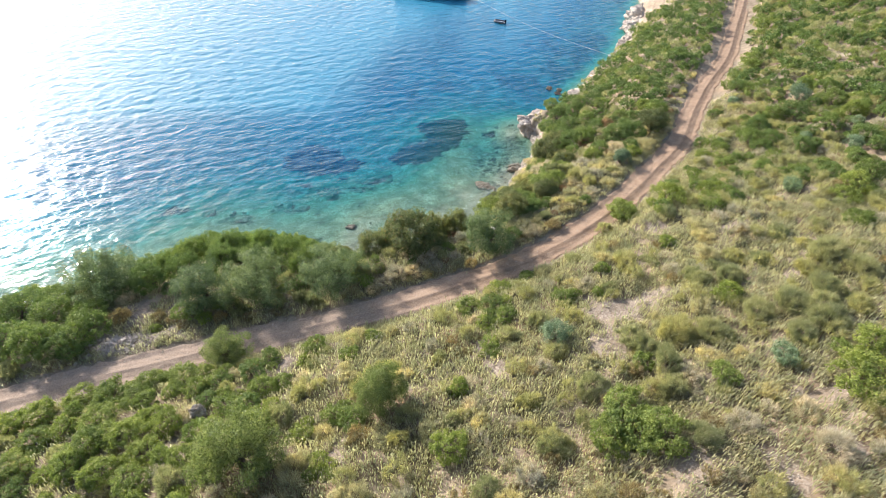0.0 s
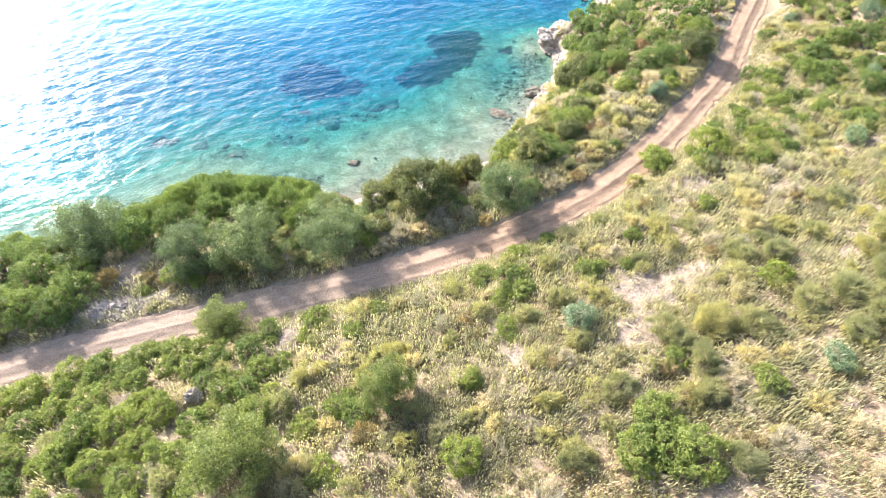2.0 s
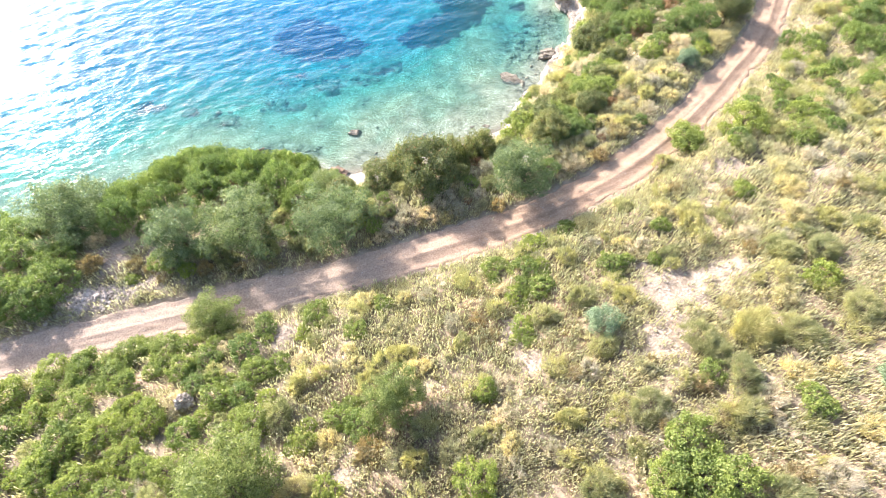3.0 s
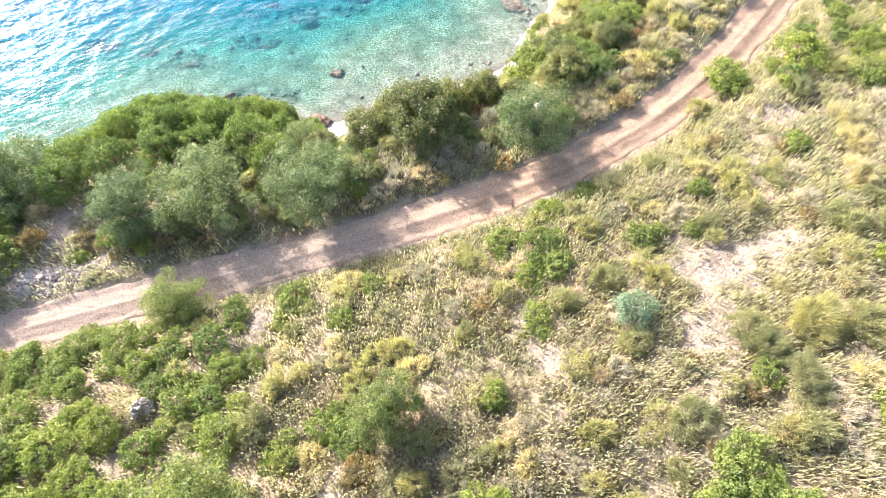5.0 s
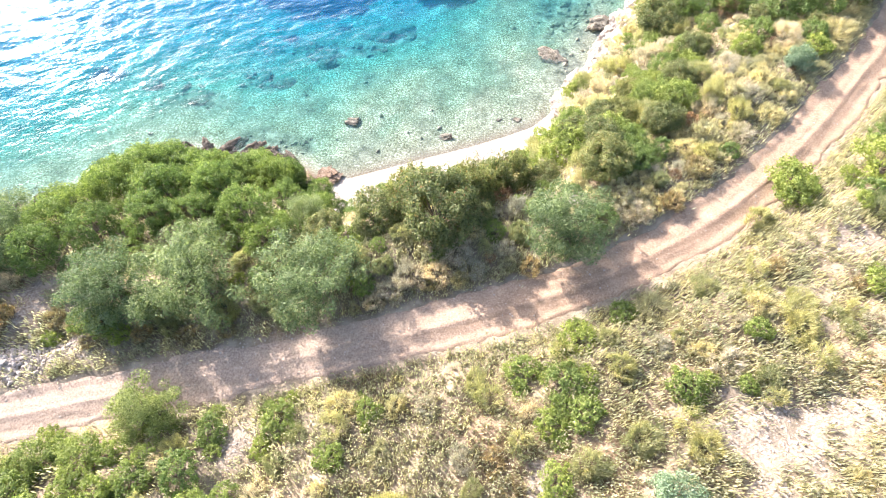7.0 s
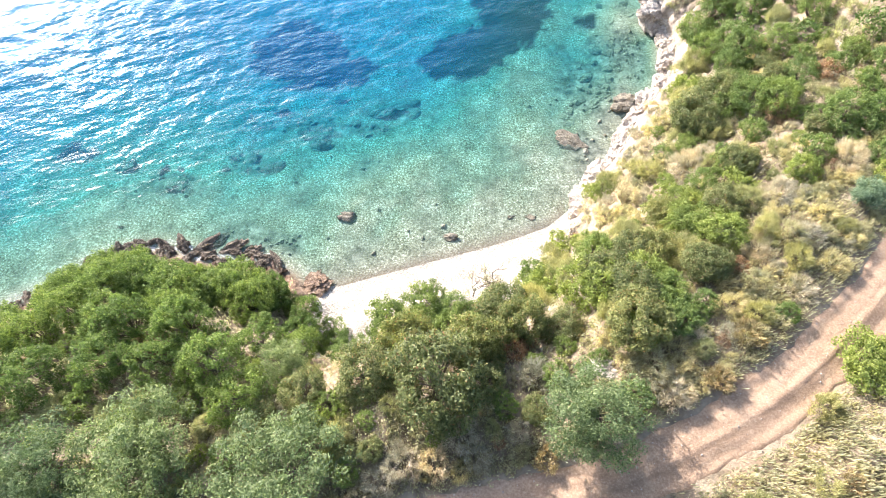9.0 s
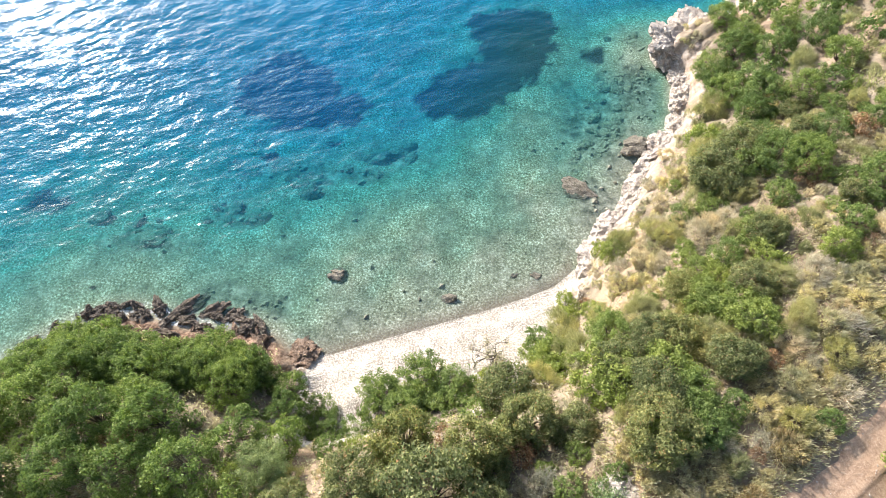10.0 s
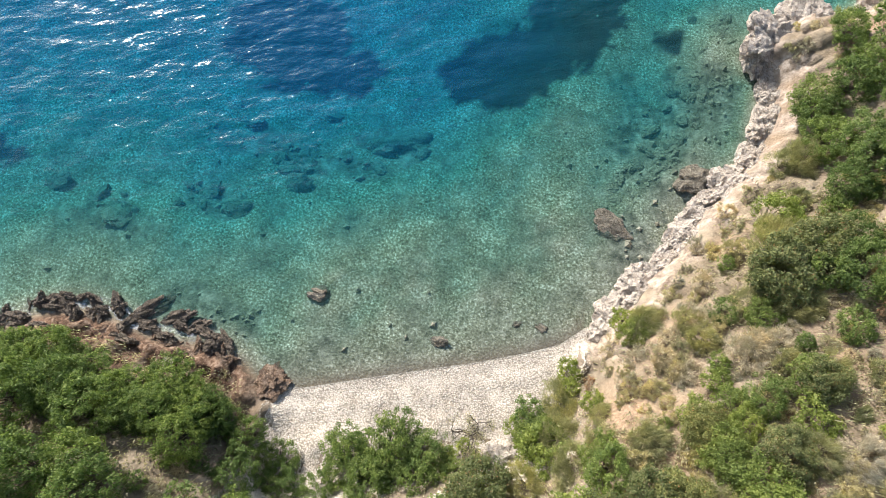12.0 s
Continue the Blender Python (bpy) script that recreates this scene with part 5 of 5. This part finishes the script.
# rubble tipped beside the track
STONES = [rock_mesh(k + 50, RUBBLE, 0.65, 0.35, 2) for k in range(4)]
for k in range(290):
    if k < 220:
        f, g = rock_rng.gauss(0, 1.5), rock_rng.gauss(0, 0.5)
        x, y, lift = -22.2 + f, 24.2 + 0.3 * f + g, 0.32 * math.exp(-(f / 1.2) ** 2 - (g / 0.45) ** 2)
    else:
        f = rock_rng.random()
        x, y, lift = -28.5 + 6 * f, 21.6 + 2.0 * f + rock_rng.gauss(0, 0.3), 0.0
    s = rock_rng.uniform(0.06, 0.12) * rock_rng.uniform(0.6, 1.3)
    rock("rubble_stone", rock_rng.choice(STONES), x, y, height(x, y) + s * 0.3 + lift, s, s * 0.8, s * 0.8, "grey broken stone tipped beside the track", "rubble heap by the track")

px, py = rng.normal(-22.4, 1.7, 2600), rng.normal(0, 0.55, 2600)
py = py + 24.1 + 0.3 * (px + 22.2)
pz, pd, pe = lay(px, py)
pebbles("rubble_grit", "small grey stones of the rubble heap beside the track", px, py, pz + 0.03 + 0.28 * np.exp(-((px + 22.2) / 1.2) ** 2 - ((py - 24.2 - 0.3 * (px + 22.2)) / 0.45) ** 2), 0.04, 0.11, RUBBLE, 12)

# grit and stones on the track itself
px, py = rng.uniform(-34, 36, 30000), rng.uniform(15, 66, 30000)
pz, pd, pe = lay(px, py)
ok = (np.abs(pe) < TRACK_HALF + 0.5) & (rng.uniform(0, 1, 30000) < 0.9 - 0.55 * step(-10, 6, px))
pebbles("track_stones", "small loose stones on the dirt track", px[ok], py[ok], pz[ok] + 0.03, 0.03, 0.085, RUBBLE, 9)
px, py = rng.uniform(-24, 30, 26000), rng.uniform(9, 36, 26000)
pz, pd, pe = lay(px, py)
ok = (pe > TRACK_HALF + 0.4) & (rng.uniform(0, 1, 26000) < 0.95 * patches(px, py, BARE))
pebbles("scree", "pale loose stones on the bare patches", px[ok], py[ok], pz[ok] + 0.01, 0.03, 0.10, RUBBLE, 10)


# ---- bare trees above the beach ----
def bare_tree(x, y, tall, seed, label):
    rng_t = random.Random(seed)
    tree = tagged(new("bare_tree"), label, "tree")
    tree.matrix_basis = pose(x, y, height(x, y) - 0.05)
    tree.empty_display_size = 0.2

    def limb(a, way_v, long, w, depth, out):
        b = a + way_v * long
        out.append((a, b, w, w * 0.62))
        if depth:
            for _ in range(3 if depth > 1 else 4):
                v = (way_v + Vector((rng_t.gauss(0, 0.55), rng_t.gauss(0, 0.55), rng_t.gauss(0.12, 0.3)))).normalized()
                limb(a.lerp(b, rng_t.uniform(0.55, 1.0)), v, long * rng_t.uniform(0.5, 0.8), w * 0.64, depth - 1, out)

    pieces = []
    limb(Vector((0, 0, 0)), Vector((0.08, 0.15, 1)).normalized(), tall * 0.42, 0.045, 4, pieces)

    def rods(name, some):
        verts, fcs = [], []
        for a, b, w0, w1 in some:
            i = len(verts)
            for p, w in ((a, w0), (b, w1)):
                verts += [p + Vector((math.cos(q * 1.571) * w, math.sin(q * 1.571) * w, 0)) for q in range(4)]
            fcs += [(i + q, i + (q + 1) % 4, i + 4 + (q + 1) % 4, i + 4 + q) for q in range(4)]
        part(name, mesh_of(name, [tuple(v) for v in verts], fcs, TWIG, True), tree)

    rods("trunk", pieces[:1])
    rods("crown", pieces[1:])
    ends = np.array([tuple(b) for a, b, w0, w1 in pieces[20:]])
    tagged(part("foliage", mesh_from("wisp", leaf_cloud(np.random.RandomState(seed), ends, 0.2, 9, 0.035, 0.4), LEAF_LOW), tree), kind="stuff")


TWIG = plain_material("weathered grey twigs", (0.05, 0.04, 0.03), (0.15, 0.125, 0.10), 0.1, 0.9)
bare_tree(0.5, 40.1, 3.6, 5, "small nearly leafless tree at the back of the beach")
bare_tree(-0.5, 39.7, 2.6, 9, "small bare grey tree leaning over the beach")

# a fallen bleached branch beside the track
fallen = new("fallen_branch", sticks(np.array([(1.5, 0.1, 0.12), (1.2, 0.45, 0.2), (1.0, -0.3, 0.15), (0.7, 0.35, 0.3)]), (-0.4, 0, 0.03), 0.035, TWIG, "fallen branch"))
fallen.matrix_basis = pose(8.9, 28.6, height(8.9, 28.6) + 0.08, 0, 0, 25)
tagged(fallen, "bleached fallen branch lying beside the track", "branch")

# ---- the moored boat, its tender and its line ashore ----
HULL = plain_material("dark blue hull paint", (0.010, 0.014, 0.03), (0.016, 0.022, 0.045), 1.0, 0.25)
TEAK = plain_material("teak deck", (0.22, 0.13, 0.07), (0.36, 0.24, 0.14), 0.3, 0.6)
WHITE = plain_material("white gelcoat", (0.72, 0.72, 0.70), (0.80, 0.80, 0.78), 0.6, 0.3)
RUBBER = plain_material("grey inflatable tube", (0.10, 0.11, 0.13), (0.16, 0.17, 0.19), 0.3, 0.5)


def lofted(name, rings, mat, smooth=True):
    """A skin over rings of equally many places, closed at both ends."""
    n = len(rings[0])
    verts = [p for ring in rings for p in ring]
    me = bpy.data.meshes.new(name)
    fcs = [(k * n + q, k * n + (q + 1) % n, k * n + n + (q + 1) % n, k * n + n + q) for k in range(len(rings) - 1) for q in range(n)]
    me.from_pydata(verts, [], fcs + [tuple(range(n))[::-1], tuple(range(len(verts) - n, len(verts)))])
    me.materials.append(mat)
    me.polygons.foreach_set("use_smooth", [smooth] * len(me.polygons))
    return me


def hull_rings(long, beam, deep, high):
    rings = []
    for k in range(13):
        f = k / 12
        w = beam / 2 * (1 - max(0, (f - 0.35) / 0.65) ** 2.2) * (0.82 + 0.18 * min(1, f * 4)) + 0.03
        top = high * (1 + 0.35 * max(0, f - 0.4))
        rings.append([(long * (f - 0.5), w * a, z) for a, z in ((1, top), (0.97, top * 0.4), (0.75, -deep * 0.4), (0.1, -deep), (-0.1, -deep), (-0.75, -deep * 0.4), (-0.97, top * 0.4), (-1, top))])
    return rings


boat = tagged(new("boat"), "dark-hulled wooden motor sailer moored off the shore", "boat")
boat.matrix_basis = pose(-2.2, 119.9, 0.05, 0, 0, 172)
part("hull", lofted("hull", hull_rings(15.5, 4.4, 0.9, 1.35), HULL), boat)
part("deck", lofted("deck", [[(x, -w, 1.36), (x, w, 1.36), (x, w, 1.44), (x, -w, 1.44)] for x, w in ((-7.6, 1.75), (-3, 2.05), (2, 2.0), (5.5, 1.2), (7.2, 0.3))], TEAK, False), boat)
part("deckhouse", lofted("deckhouse", [[(x, -w, 1.44), (x, w, 1.44), (x, w * 0.9, z), (x, -w * 0.9, z)] for x, w, z in ((-4.5, 1.3, 2.5), (-4.3, 1.35, 2.7), (0.5, 1.3, 2.7), (1.4, 1.2, 2.3))], WHITE, False), boat)
part("mast", lofted("mast", [[(1.8 + 0.11 * w * math.cos(a), 0.11 * w * math.sin(a), z) for a in np.arange(8) * 0.785] for z, w in ((1.4, 1), (8, 0.85), (14, 0.5))], TEAK), boat)
part("swim_platform", lofted("swim platform", [[(x, -1.3, 0.35), (x, 1.3, 0.35), (x, 1.3, 0.45), (x, -1.3, 0.45)] for x in (-8.7, -7.5)], TEAK, False), boat)

tender = tagged(new("dinghy"), "small grey inflatable dinghy floating by the mooring line", "boat")
tender.matrix_basis = pose(11.4, 105.2, 0.12, 0, 0, 150)
tube = [(-1.1, 0.48), (0.2, 0.5), (0.8, 0.36), (1.1, 0.0), (0.8, -0.36), (0.2, -0.5), (-1.1, -0.48)]
part("tube", lofted("tube", [[(x + 0.16 * math.cos(a) * (1 if abs(y) < 0.4 else 0.1), y + 0.16 * math.cos(a) * (1 if y >= 0 else -1) * (1 if abs(y) > 0.3 else 0.3), 0.12 + 0.16 * math.sin(a)) for a in np.arange(8) * 0.785] for x, y in tube], RUBBER), tender)
part("floor", lofted("floor", [[(x, -w, 0.0), (x, w, 0.0), (x, w, 0.06), (x, -w, 0.06)] for x, w in ((-1.05, 0.42), (0.4, 0.42), (0.9, 0.15))], WHITE, False), tender)
part("outboard_motor", lofted("outboard", [[(x, -0.1, z0), (x, 0.1, z0), (x, 0.1, z1), (x, -0.1, z1)] for x, z0, z1 in ((-1.35, 0.25, 0.6), (-1.25, -0.2, 0.65), (-1.1, -0.1, 0.6))], HULL, False), tender)

rope_a, rope_b, rope_pts = Vector((5.6, 117.2, 1.3)), Vector((28.6, 88.8, 0.9)), []
for k in range(25):
    f = k / 24
    p = rope_a.lerp(rope_b, f)
    p.z -= 0.9 * 4 * f * (1 - f)
    rope_pts.append([(p.x + 0.011 * math.cos(a), p.y, max(p.z, 0.12) + 0.011 * math.sin(a)) for a in np.arange(5) * 1.257])
tagged(new("mooring_line", lofted("mooring line", rope_pts, WHITE)), "white mooring line from the boat to the rocky shore", "rope")
